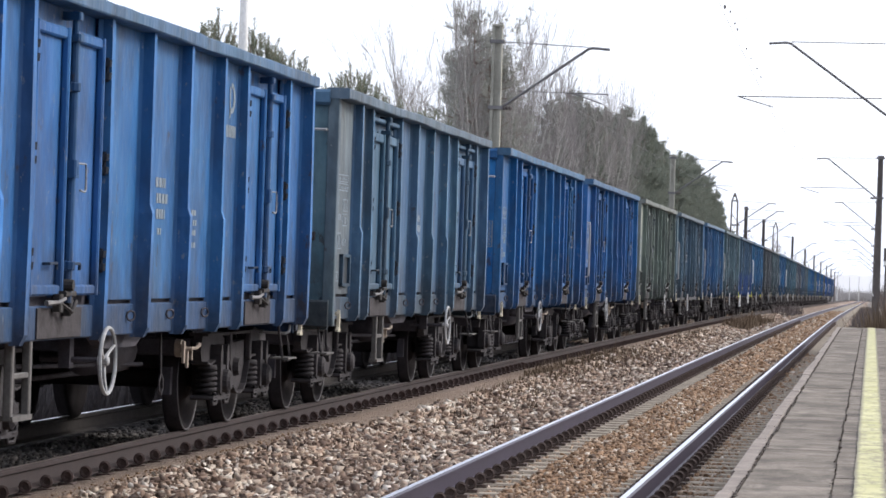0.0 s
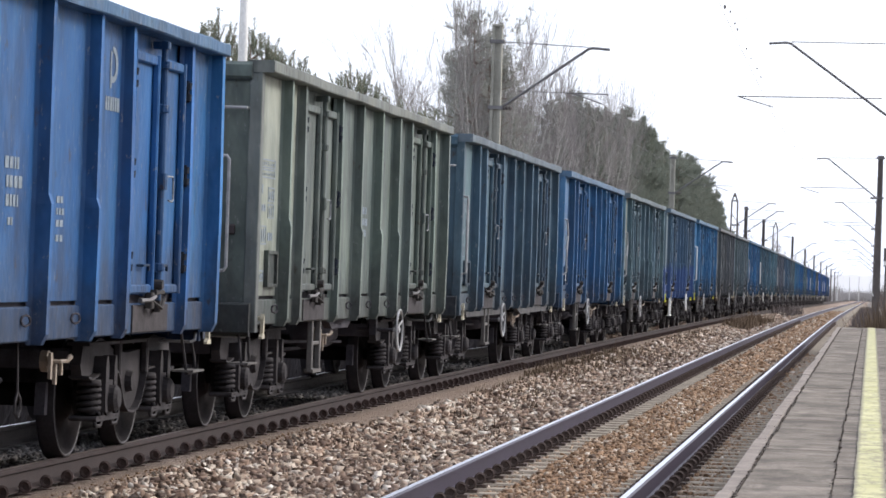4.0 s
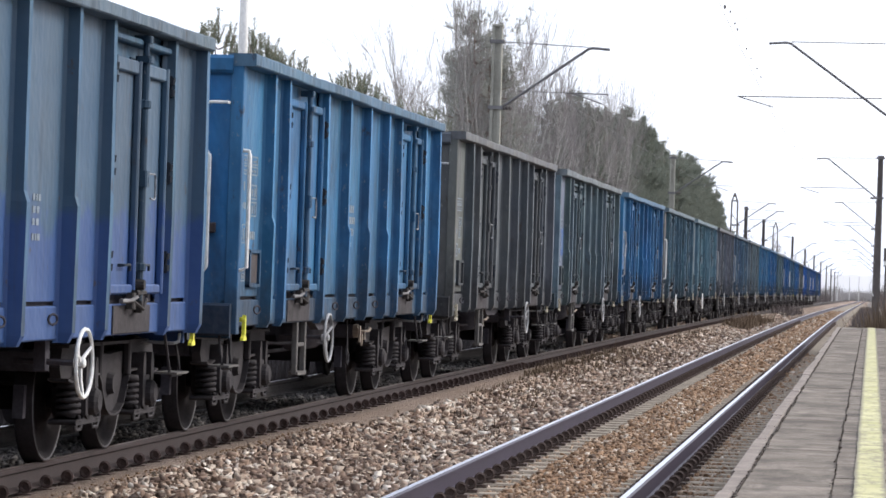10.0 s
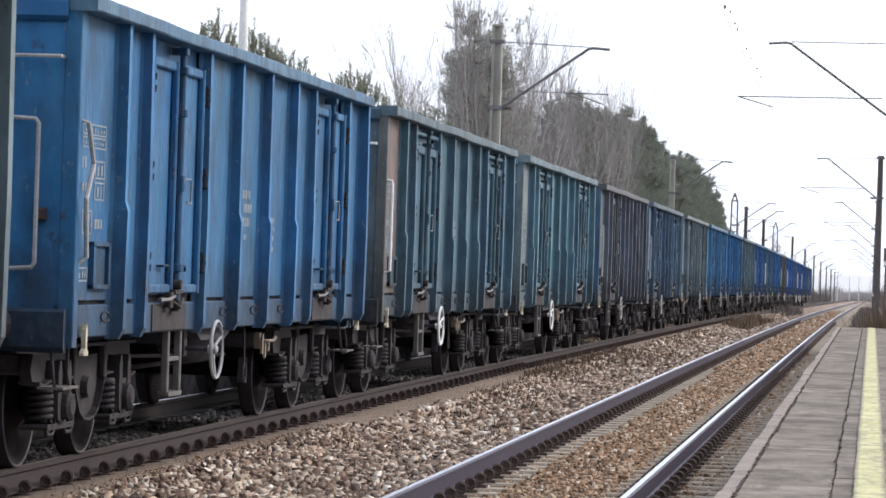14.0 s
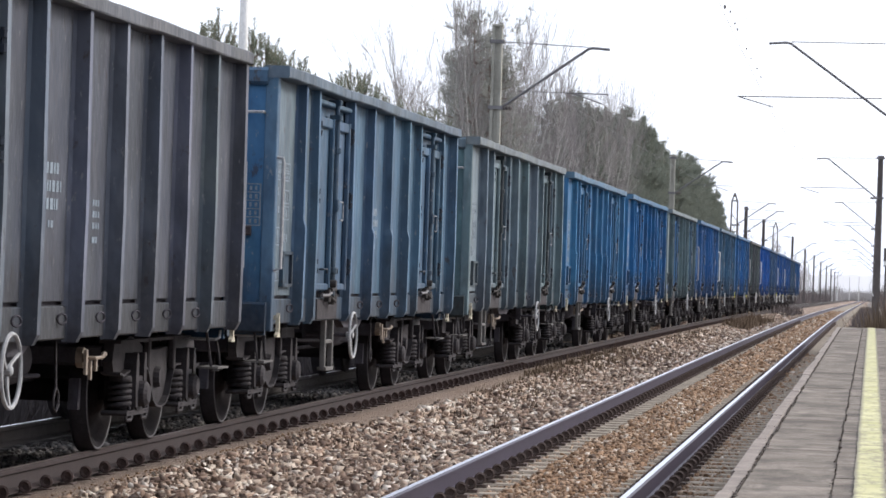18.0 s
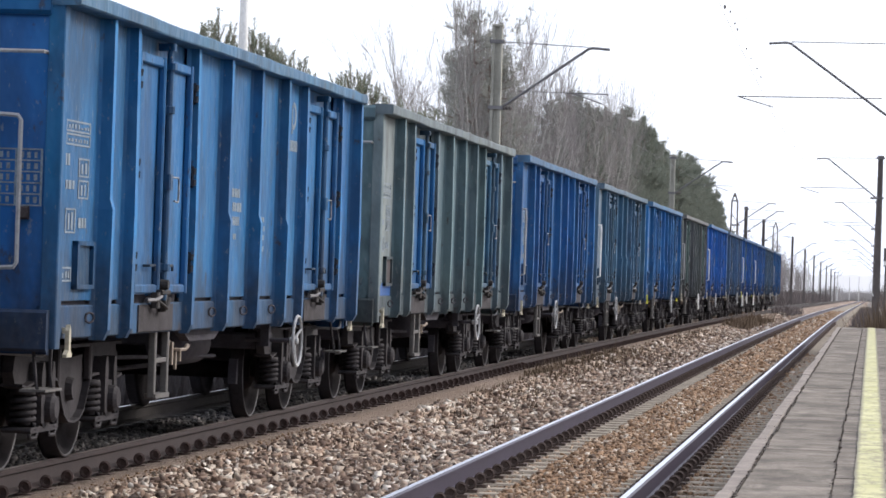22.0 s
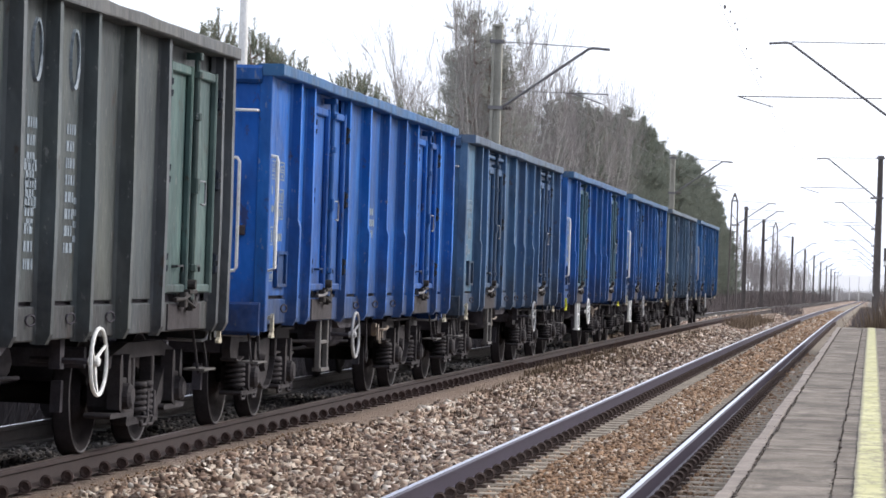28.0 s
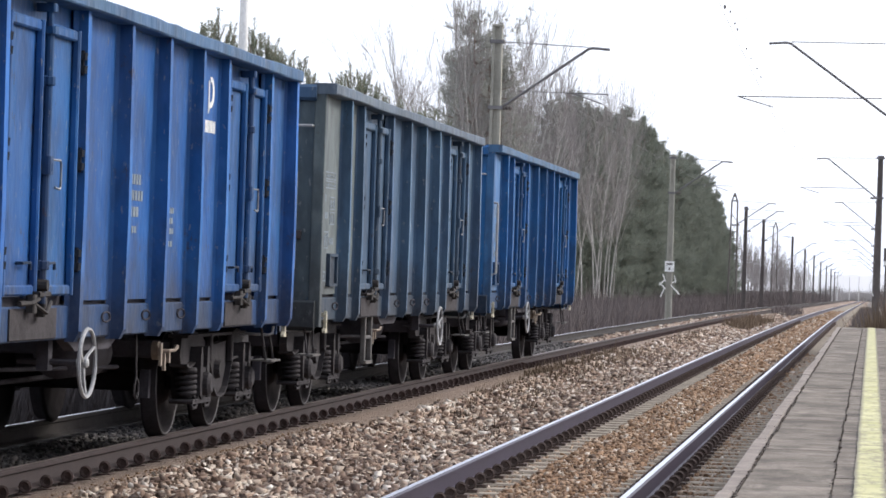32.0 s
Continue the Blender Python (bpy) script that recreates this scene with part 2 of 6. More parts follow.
def stripe_material():
    m = Mat("worn_yellow_line", 0.88)
    m.bsdf.inputs["Specular IOR Level"].default_value = 0.25
    paint = m.ramp(m.noise(0.5, detail=5), [(0.35, (0.42, 0.40, 0.20)), (0.65, (0.56, 0.53, 0.31))])
    worn = m.noise(0.10, (1, 0.35, 1), detail=8, rough=0.75)
    col = m.mix(m.ramp(worn, [(0.47, (0, 0, 0)), (0.60, (0.75, 0.75, 0.75))]), paint, (0.24, 0.215, 0.16))
    # thin, scuffed paint along both edges
    tc = m.node("ShaderNodeTexCoord")
    sep = m.node("ShaderNodeSeparateXYZ")
    m.link(tc.outputs["Object"], sep.inputs[0])
    mid = m.node("ShaderNodeMath")
    mid.operation = "SUBTRACT"
    mid.inputs[1].default_value = 0.025
    m.link(sep.outputs["X"], mid.inputs[0])
    out = m.node("ShaderNodeMath")
    out.operation = "ABSOLUTE"
    m.link(mid.outputs[0], out.inputs[0])
    wander = m.node("ShaderNodeMath")
    wander.operation = "MULTIPLY_ADD"
    m.link(m.noise(0.16, (1, 0.4, 1), detail=6, rough=0.7), wander.inputs[0])
    wander.inputs[1].default_value = 0.055
    m.link(out.outputs[0], wander.inputs[2])
    edge = m.node("ShaderNodeMapRange")
    edge.inputs["From Min"].default_value, edge.inputs["From Max"].default_value = 0.090, 0.116
    edge.inputs["To Max"].default_value = 0.9
    m.link(wander.outputs[0], edge.inputs["Value"])
    col = m.mix(edge.outputs[0], col, (0.20, 0.18, 0.14))
    m.color(col).bump(worn, 0.5, 0.004)
    return m.m


SLAB = slab_material()
STRIPE = stripe_material()
BARK = plain("pine_bark", (0.20, 0.15, 0.12), 0.95, 0.0, 0.3, 0.4, 0.04, 0.7, 0.02)
BIRCH = plain("pale_bark", (0.40, 0.38, 0.355), 0.9, 0.0, 0.25, 0.45, 0.04, 0.5, 0.01)
TWIG = plain("twig_bark", (0.25, 0.228, 0.22), 0.95, 0.0, 0.3, 0.3, 0.05, 0.3, 0.01)
NEEDLES_GREY = leaf_material("grey_pine_needles", (0.25, 0.255, 0.235), (0.42, 0.43, 0.40), through_light=0.55)
NEEDLES = leaf_material("pine_needles", (0.14, 0.16, 0.135), (0.27, 0.29, 0.24), through_light=0.45)
NEEDLES_PALE = leaf_material("young_pine_needles", (0.135, 0.155, 0.115), (0.26, 0.285, 0.21), through_light=0.45)
DRYGRASS = leaf_material("dry_brush", (0.10, 0.083, 0.080), (0.18, 0.153, 0.147), 0.95)
# Brush colour lowered to stand for the shade behind and below the train.
THICKET = leaf_material("shade_dark_thicket", (0.045, 0.040, 0.043), (0.09, 0.078, 0.078), 0.95)
TUFTS = leaf_material("dead_tufts", (0.050, 0.032, 0.024), (0.11, 0.075, 0.052), 0.95)
# Pale tones that imitate haze at the far end of the line.
FARGROWTH = leaf_material("haze_pale_growth", (0.30, 0.285, 0.28), (0.44, 0.42, 0.41), 0.95)
WEEDS = leaf_material("dead_weeds", (0.09, 0.06, 0.045), (0.20, 0.15, 0.10), 0.95)
BALLAST = stone_material("ballast_stones", [(0.0, (0.055, 0.036, 0.028)), (0.28, (0.155, 0.097, 0.070)), (0.54, (0.355, 0.24, 0.170)), (0.74, (0.48, 0.375, 0.285)), (0.90, (0.64, 0.54, 0.44)), (1.0, (0.84, 0.76, 0.67))], patch=(0.15, 0.092, 0.068))
BALLAST_RUSTY = stone_material("rusty_ballast_stones", [(0.0, (0.10, 0.062, 0.04)), (0.4, (0.27, 0.150, 0.078)), (0.75, (0.37, 0.24, 0.15)), (0.95, (0.46, 0.37, 0.28)), (1.0, (0.7, 0.62, 0.52))])

# Ballast in dark tones, painted to stand for shade below the wagons.
BALLAST_SHADED = stone_material("shaded_ballast_stones", [(0.0, (0.03, 0.027, 0.027)), (0.5, (0.07, 0.062, 0.060)), (0.9, (0.115, 0.10, 0.094)), (1.0, (0.24, 0.22, 0.20))])


def ground_material():
    m = Mat("trackbed_and_soil", 0.95)
    fine = m.noise(0.035, detail=5, rough=0.8, shift=False)
    stones = m.ramp(fine, [(0.32, (0.095, 0.067, 0.052)), (0.5, (0.245, 0.182, 0.142)), (0.68, (0.40, 0.325, 0.27))])
    soil = m.ramp(m.noise(0.6, detail=6, shift=False), [(0.3, (0.13, 0.112, 0.10)), (0.7, (0.26, 0.23, 0.205))])
    tc = m.node("ShaderNodeTexCoord")
    sep = m.node("ShaderNodeSeparateXYZ")
    m.link(tc.outputs["Object"], sep.inputs[0])
    reach = m.node("ShaderNodeMapRange")
    reach.inputs["From Min"].default_value, reach.inputs["From Max"].default_value = -10.0, -8.8
    m.link(sep.outputs["X"], reach.inputs["Value"])
    right = m.node("ShaderNodeMapRange")
    right.inputs["From Min"].default_value, right.inputs["From Max"].default_value = -0.6, -0.9
    m.link(sep.outputs["X"], right.inputs["Value"])
    both = m.node("ShaderNodeMath")
    both.operation = "MULTIPLY"
    m.link(reach.outputs[0], both.inputs[0])
    m.link(right.outputs[0], both.inputs[1])
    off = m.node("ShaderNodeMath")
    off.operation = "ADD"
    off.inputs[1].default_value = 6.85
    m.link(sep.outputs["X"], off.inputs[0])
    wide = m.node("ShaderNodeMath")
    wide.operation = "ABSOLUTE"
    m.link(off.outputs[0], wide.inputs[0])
    # The train's shade is painted into the ground along the far track.
    train_shade = m.node("ShaderNodeMapRange")
    train_shade.inputs["From Min"].default_value, train_shade.inputs["From Max"].default_value = 1.10, 0.80
    m.link(wide.outputs[0], train_shade.inputs["Value"])
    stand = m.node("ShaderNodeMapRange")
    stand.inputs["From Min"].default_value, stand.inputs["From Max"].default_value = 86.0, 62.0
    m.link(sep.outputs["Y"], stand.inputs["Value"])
    darkened = m.node("ShaderNodeMath")
    darkened.operation = "MULTIPLY"
    m.link(train_shade.outputs[0], darkened.inputs[0])
    m.link(stand.outputs[0], darkened.inputs[1])
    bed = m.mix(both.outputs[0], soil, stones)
    bed = m.mix(darkened.outputs[0], bed, m.mix(0.22, (0.060, 0.054, 0.055), stones))
    m.bsdf.inputs["Specular IOR Level"].default_value = 0.15
    m.color(bed).bump(fine, 0.9, 0.03)
    return m.m


GROUND = ground_material()


# ---------------------------------------------------------------- mesh helpers
class Shape:
    """Gathers simple solids into one mesh."""

    def __init__(self):
        self.v, self.f = [], []

    def add(self, verts, faces):
        n = len(self.v)
        self.v.extend(verts)
        self.f.extend([tuple(i + n for i in f) for f in faces])
        return self

    def box(self, x0, x1, y0, y1, z0, z1):
        vs = [(x, y, z) for x in (x0, x1) for y in (y0, y1) for z in (z0, z1)]
        return self.add(vs, [(0, 1, 3, 2), (4, 6, 7, 5), (0, 4, 5, 1), (2, 3, 7, 6), (0, 2, 6, 4), (1, 5, 7, 3)])

    def prism(self, profile, axis, a, b):
        """Sweeps a 2D outline along an axis. Outline pairs: (y, z) for x, (x, z) for y, (x, y) for z."""
        def put(p, h):
            return (h, p[0], p[1]) if axis == "x" else (p[0], h, p[1]) if axis == "y" else (p[0], p[1], h)
        n = len(profile)
        vs = [put(p, a) for p in profile] + [put(p, b) for p in profile]
        fs = [(i, (i + 1) % n, n + (i + 1) % n, n + i) for i in range(n)]
        return self.add(vs, fs + [tuple(range(n))[::-1], tuple(range(n, 2 * n))])

    def soft(self, x0, x1, y0, y1, z0, z1, axis="y", c=0.015):
        """A box with chamfered long edges."""
        if axis == "y":
            a0, a1, b0, b1, h0, h1 = x0, x1, z0, z1, y0, y1
        elif axis == "z":
            a0, a1, b0, b1, h0, h1 = x0, x1, y0, y1, z0, z1
        else:
            a0, a1, b0, b1, h0, h1 = y0, y1, z0, z1, x0, x1
        prof = [(a0 + c, b0), (a1 - c, b0), (a1, b0 + c), (a1, b1 - c), (a1 - c, b1), (a0 + c, b1), (a0, b1 - c), (a0, b0 + c)]
        return self.prism(prof, axis, h0, h1)

    def tube(self, pts, r, n=6, close=False):
        pts = [Vector(p) for p in pts]
        rs = r if isinstance(r, (list, tuple)) else [r] * len(pts)
        rings, base = [], len(self.v)
        side = None
        for i, p in enumerate(pts):
            if close:
                d = pts[(i + 1) % len(pts)] - pts[i - 1]
            else:
                d = pts[min(i + 1, len(pts) - 1)] - pts[max(i - 1, 0)]
            d = d.normalized()
            if side is None:
                side = d.orthogonal().normalized()
            side = (side - d * side.dot(d))
            side = side.normalized() if side.length > 1e-6 else d.orthogonal().normalized()
            up = d.cross(side)
            rings.append([tuple(p + rs[i] * (math.cos(2 * math.pi * k / n) * side + math.sin(2 * math.pi * k / n) * up)) for k in range(n)])
        for ring in rings:
            self.v.extend(ring)
        m = len(pts)
        for i in range(m if close else m - 1):
            j = (i + 1) % m
            for k in range(n):
                self.f.append((base + i * n + k, base + i * n + (k + 1) % n, base + j * n + (k + 1) % n, base + j * n + k))
        if not close:
            self.f.append(tuple(base + k for k in range(n))[::-1])
            self.f.append(tuple(base + (m - 1) * n + k for k in range(n)))
        return self

    def lathe(self, profile, axis, centre, n=20):
        """Turns (offset along the axis, radius) pairs round an axis through centre."""
        base = len(self.v)
        cx, cy, cz = centre
        for h, r in profile:
            for k in range(n):
                c, s = r * math.cos(2 * math.pi * k / n), r * math.sin(2 * math.pi * k / n)
                self.v.append((cx + h, cy + c, cz + s) if axis == "x" else (cx + c, cy + h, cz + s) if axis == "y" else (cx + c, cy + s, cz + h))
        m = len(profile)
        for i in range(m - 1):
            for k in range(n):
                self.f.append((base + i * n + k, base + i * n + (k + 1) % n, base + (i + 1) * n + (k + 1) % n, base + (i + 1) * n + k))
        self.f.append(tuple(base + k for k in range(n))[::-1])
        self.f.append(tuple(base + (m - 1) * n + k for k in range(n)))
        return self

    def both(self):
        return self.v, self.f

    def flip(self, axis=0, about=0.0):
        self.v = [tuple(2 * about - c if i == axis else c for i, c in enumerate(p)) for p in self.v]
        self.f = [tuple(reversed(f)) for f in self.f]
        return self

    def mesh(self, name, material, smooth=False):
        me = bpy.data.meshes.new(name)
        me.from_pydata([tuple(p) for p in self.v], [], self.f)
        me.materials.append(material)
        bm = bmesh.new()
        bm.from_mesh(me)
        bmesh.ops.recalc_face_normals(bm, faces=bm.faces)
        bm.to_mesh(me)
        bm.free()
        if smooth:
            me.polygons.foreach_set("use_smooth", [True] * len(me.polygons))
        me.update()
        return me


def part(name, shape, material, parent, label="", smooth=False, at=None):
    """One mesh object under a thing or a part."""
    me = shape.mesh(name, material, smooth) if isinstance(shape, Shape) else shape
    ob = new(name, me)
    ob.parent = parent
    if at is not None:
        ob.matrix_basis = at
    if label:
        tagged(ob, label)
    return ob


def empty(name, m=None):
    ob = new(name)
    ob.empty_display_size = 0.3
    if m is not None:
        ob.matrix_basis = m
    return ob


def drop(y):
    """How far the line lies below its level at the platform: it dips gently away from the camera."""
    if y < 9.45:
        return 0.0
    if y < 209.45:
        return 1.453e-5 * (y - 9.45) ** 2
    return 0.5812 + 0.005812 * (min(y, 1100) - 209.45)


STATIONS = [-450, -300, -200, -120, -60, -20, 0] + list(range(10, 80, 5)) + list(range(80, 320, 8)) + list(range(320, 700, 20)) + list(range(700, 1101, 50))

# ---------------------------------------------------------------- ground
NEAR_TRACK, FAR_TRACK = -2.39, -6.80
SECTION = [(-1500, -1.2), (-400, -1.2), (-120, -1.0), (-60, -0.9), (-30, -0.8), (-20, -0.75), (-14, -0.7), (-10.4, -0.62), (-9.4, -0.50), (-8.4, -0.30), (-8.0, -0.24),
           (-7.4, -0.235), (-6.3, -0.235), (-6.12, -0.215), (-5.9, -0.185), (-5.6, -0.18), (-5.25, -0.23), (-4.9, -0.33), (-4.3, -0.36), (-3.85, -0.30), (-3.5, -0.245), (-2.9, -0.235), (-1.8, -0.235),
           (-1.3, -0.25), (-1.0, -0.29), (-0.6, -0.32), (0.2, -0.32), (3.0, -0.3), (6.0, -0.3), (30, -0.4), (200, -0.8), (1500, -1.0)]


def build_ground():
    ys = STATIONS + [1500, 2500, 4000]
    vs = [(x, y, z - drop(y)) for y in ys for x, z in SECTION]
    n = len(SECTION)
    fs = [(j * n + i, j * n + i + 1, (j + 1) * n + i + 1, (j + 1) * n + i) for j in range(len(ys) - 1) for i in range(n - 1)]
    ob = new("ground", Shape().add(vs, fs).mesh("ground", GROUND, True))
    tagged(ob, "brown ballast and bare soil along a railway line", "ground", kind="structure")


build_ground()


# ---------------------------------------------------------------- tracks
def rail_mesh(name, x, side, head):
    prof = [(-0.075, -0.172), (0.075, -0.172), (0.075, -0.16), (0.012, -0.14), (0.009, -0.05), (0.036, -0.036), (0.036, -0.011), (0.021, 0.0), (-0.021, 0.0), (-0.036, -0.011), (-0.036, -0.036), (-0.009, -0.05), (-0.012, -0.14), (-0.075, -0.16)]
    n = len(prof)
    ys = STATIONS
    vs = [(x + p, y, q - drop(y)) for y in ys for p, q in prof]
    fs = [(j * n + i, j * n + (i + 1) % n, (j + 1) * n + (i + 1) % n, (j + 1) * n + i) for j in range(len(ys) - 1) for i in range(n)]
    me = Shape().add(vs, fs).mesh(name, side)
    me.materials.append(head)
    for k, p in enumerate(me.polygons):
        c = p.center
        if abs(p.normal.z) > 0.97 and c.z + drop(c.y) > -0.003:
            p.material_index = 1
    return me


def clip_shape(x, y):
    """Rib plate, bolt and the round spring clip at a rail's foot, caked with rust."""
    s = Shape()
    s.box(x - 0.055, x + 0.055, y - 0.07, y + 0.07, -0.205, -0.180)
    s.tube([(x + 0.036 * math.cos(k * math.pi / 5), y - 0.02, -0.132 + 0.036 * math.sin(k * math.pi / 5)) for k in range(10)], 0.015, 5, True)
    s.lathe([(-0.012, 0.034), (0.03, 0.034), (0.045, 0.02)], "y", (x, y - 0.005, -0.135), 8)
    s.lathe([(0, 0.014), (0.06, 0.014)], "z", (x, y + 0.02, -0.18), 6)
    return s


def build_track(centre, label, side, head, wood):
    track = tagged(empty("railway_track", pose(centre, 0, 0)), label, "railway track", kind="structure")
    for s in (-1, 1):
        # The far track's left rail is coloured dark too, as if in shade.
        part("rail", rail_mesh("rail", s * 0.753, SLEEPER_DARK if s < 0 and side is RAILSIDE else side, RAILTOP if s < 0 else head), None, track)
    rng = random.Random(int(-centre * 10))
    bed = Shape().soft(-1.3, 1.3, -0.12, 0.12, -0.36, -0.205, "x", 0.02).mesh("sleeper", wood)
    clip_me = Shape()
    clip_me.v, clip_me.f = clip_shape(0, 0).v, clip_shape(0, 0).f
    clips = CLIP_RUST if side is RAILSIDE else CLIP
    clip_mesh = clip_me.mesh("rail_clip", clips)
    rest, rest_clips = Shape(), Shape()
    y = -418.0
    while y < 520:
        j = rng.uniform(-0.015, 0.015)
        if 14 < y < 104:
            part("sleeper", bed, None, track, at=pose(rng.uniform(-0.01, 0.01), y + j, -drop(y), 0, 0, rng.uniform(-0.4, 0.4)))
        elif y < 14:
            rest.box(-1.3, 1.3, y - 0.12, y + 0.12, -0.36, -0.205)
        else:
            rest.box(-1.3, 1.3, y - 0.12, y + 0.12, -0.36 - drop(y), -0.205 - drop(y))
        for x in (-0.753 - 0.115, -0.753 + 0.115, 0.753 - 0.115, 0.753 + 0.115):
            if side is RAILSIDE and x < 0.8:
                continue
            if 16 < y < 56 and x > 0:
                part("rail_clip", clip_mesh, None, track, at=pose(x, y + j, 0))
            elif -10 < y < 140:
                c = clip_shape(x, y)
                rest_clips.add([(a, b, z - drop(y)) for a, b, z in c.v], c.f)
        y += 0.6
    tagged(part("sleepers_further_off", rest, wood, track), kind="stuff")
    tagged(part("clips_further_off", rest_clips, clips, track), kind="stuff")


build_track(NEAR_TRACK, "railway track with shiny rail heads on weathered sleepers in ballast", RAILBLUE, RAILTOP, SLEEPER)
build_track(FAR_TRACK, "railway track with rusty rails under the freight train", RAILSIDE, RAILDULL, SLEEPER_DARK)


# ---------------------------------------------------------------- ballast stones
def stones(name, label, material, areas, seed):
    """areas: x0, x1, y0, y1, stones a square metre, size, height function."""
    rng = np.random.default_rng(seed)
    corners = np.array([(x, y, z) for x in (-1, 1) for y in (-1, 1) for z in (-1, 1)], float)
    quads = np.array([(0, 1, 3, 2), (4, 6, 7, 5), (0, 4, 5, 1), (2, 3, 7, 6), (0, 2, 6, 4), (1, 5, 7, 3)])
    all_v = []
    xs, zs = [p[0] for p in SECTION], [p[1] for p in SECTION]
    for x0, x1, y0, y1, per, size, sink in areas:
        n = int((x1 - x0) * (y1 - y0) * per)
        px, py = rng.uniform(x0, x1, n), rng.uniform(y0, y1, n)
        s = size * np.minimum(rng.lognormal(0, 0.34, n), 1.55)
        pz = np.interp(px, xs, zs) - np.array([drop(v) for v in py]) + s * 0.25 + rng.uniform(-0.3, 1.0, n) * sink
        c = corners[None] * rng.uniform(0.15, 1.0, (n, 8, 3)) * (s[:, None, None] * 0.58)
        c *= rng.uniform(0.5, 1.45, (n, 1, 3)) * np.array([1.1, 1.1, 0.62])
        a, b = rng.uniform(0, 6.283, n), rng.uniform(-1.3, 1.3, n)
        ca, sa, cb, sb = np.cos(a), np.sin(a), np.cos(b), np.sin(b)
        x = c[..., 0] * cb[:, None] + c[..., 2] * sb[:, None]
        z = -c[..., 0] * sb[:, None] + c[..., 2] * cb[:, None]
        y = c[..., 1]
        v = np.stack([x * ca[:, None] - y * sa[:, None] + px[:, None], x * sa[:, None] + y * ca[:, None] + py[:, None], z + pz[:, None]], -1)
        all_v.append(v)
    v = np.concatenate(all_v)
    n = len(v)
    me = bpy.data.meshes.new(name)
    me.vertices.add(n * 8)
    me.vertices.foreach_set("co", v.reshape(-1))
    f = (quads[None] + 8 * np.arange(n)[:, None, None]).reshape(-1)
    me.loops.add(len(f))
    me.loops.foreach_set("vertex_index", f)
    me.polygons.add(n * 6)
    me.polygons.foreach_set("loop_start", np.arange(n * 6) * 4)
    me.polygons.foreach_set("loop_total", np.full(n * 6, 4))
    me.update(calc_edges=True)
    me.materials.append(material)
    tagged(new(name, me), label, "ballast", kind="stuff")


stones("ballast", "loose grey-brown crushed stone between the tracks", BALLAST,
       [(-5.30, -3.35, -6, 16, 330, 0.050, 0.02), (-5.22, -3.40, 16, 34, 1050, 0.055, 0.035), (-5.52, -5.22, 16, 34, 520, 0.045, 0.015), (-5.30, -3.35, 34, 60, 620, 0.060, 0.03), (-5.45, -3.35, 60, 120, 170, 0.070, 0.02), (-5.45, -3.35, 120, 200, 40, 0.09, 0.02),
        (-9.1, -7.7, 78, 120, 90, 0.06, 0.02), (-7.4, -6.2, 78, 130, 110, 0.065, 0.01), (-7.4, -6.2, 130, 230, 40, 0.09, 0.01), (-8.4, -7.8, 70, 260, 60, 0.08, 0.02)], 3)
stones("rusty_ballast", "rust-stained crushed stone between the rails", BALLAST_RUSTY,
       [(-2.75, -2.03, -6, 15, 500, 0.042, 0.02), (-1.44, -0.82, -6, 15, 300, 0.036, 0.01), (-2.78, -2.00, 15, 34, 1150, 0.038, 0.022), (-3.05, -1.73, 15, 34, 330, 0.028, 0.0), (-2.74, -2.04, 34, 60, 750, 0.042, 0.025), (-2.85, -1.95, 60, 120, 150, 0.065, 0.02),
        (-1.50, -0.82, 15, 40, 900, 0.030, 0.026), (-1.50, -0.82, 40, 76, 260, 0.04, 0.022), (-2.9, -1.9, 120, 240, 55, 0.085, 0.02), (-3.35, -3.1, 15, 60, 160, 0.03, 0.0), (-1.05, -0.80, 15, 60, 500, 0.035, 0.02), (-5.72, -5.3, 17, 34, 170, 0.018, 0.0)], 4)


# These stones carry the shade beneath the train in their colour.
stones("oily_ballast", "crushed stone coloured dark for the shade under the train", BALLAST_SHADED,
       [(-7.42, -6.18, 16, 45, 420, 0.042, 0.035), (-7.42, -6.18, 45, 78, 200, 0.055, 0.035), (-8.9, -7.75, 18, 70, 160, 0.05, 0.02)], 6)


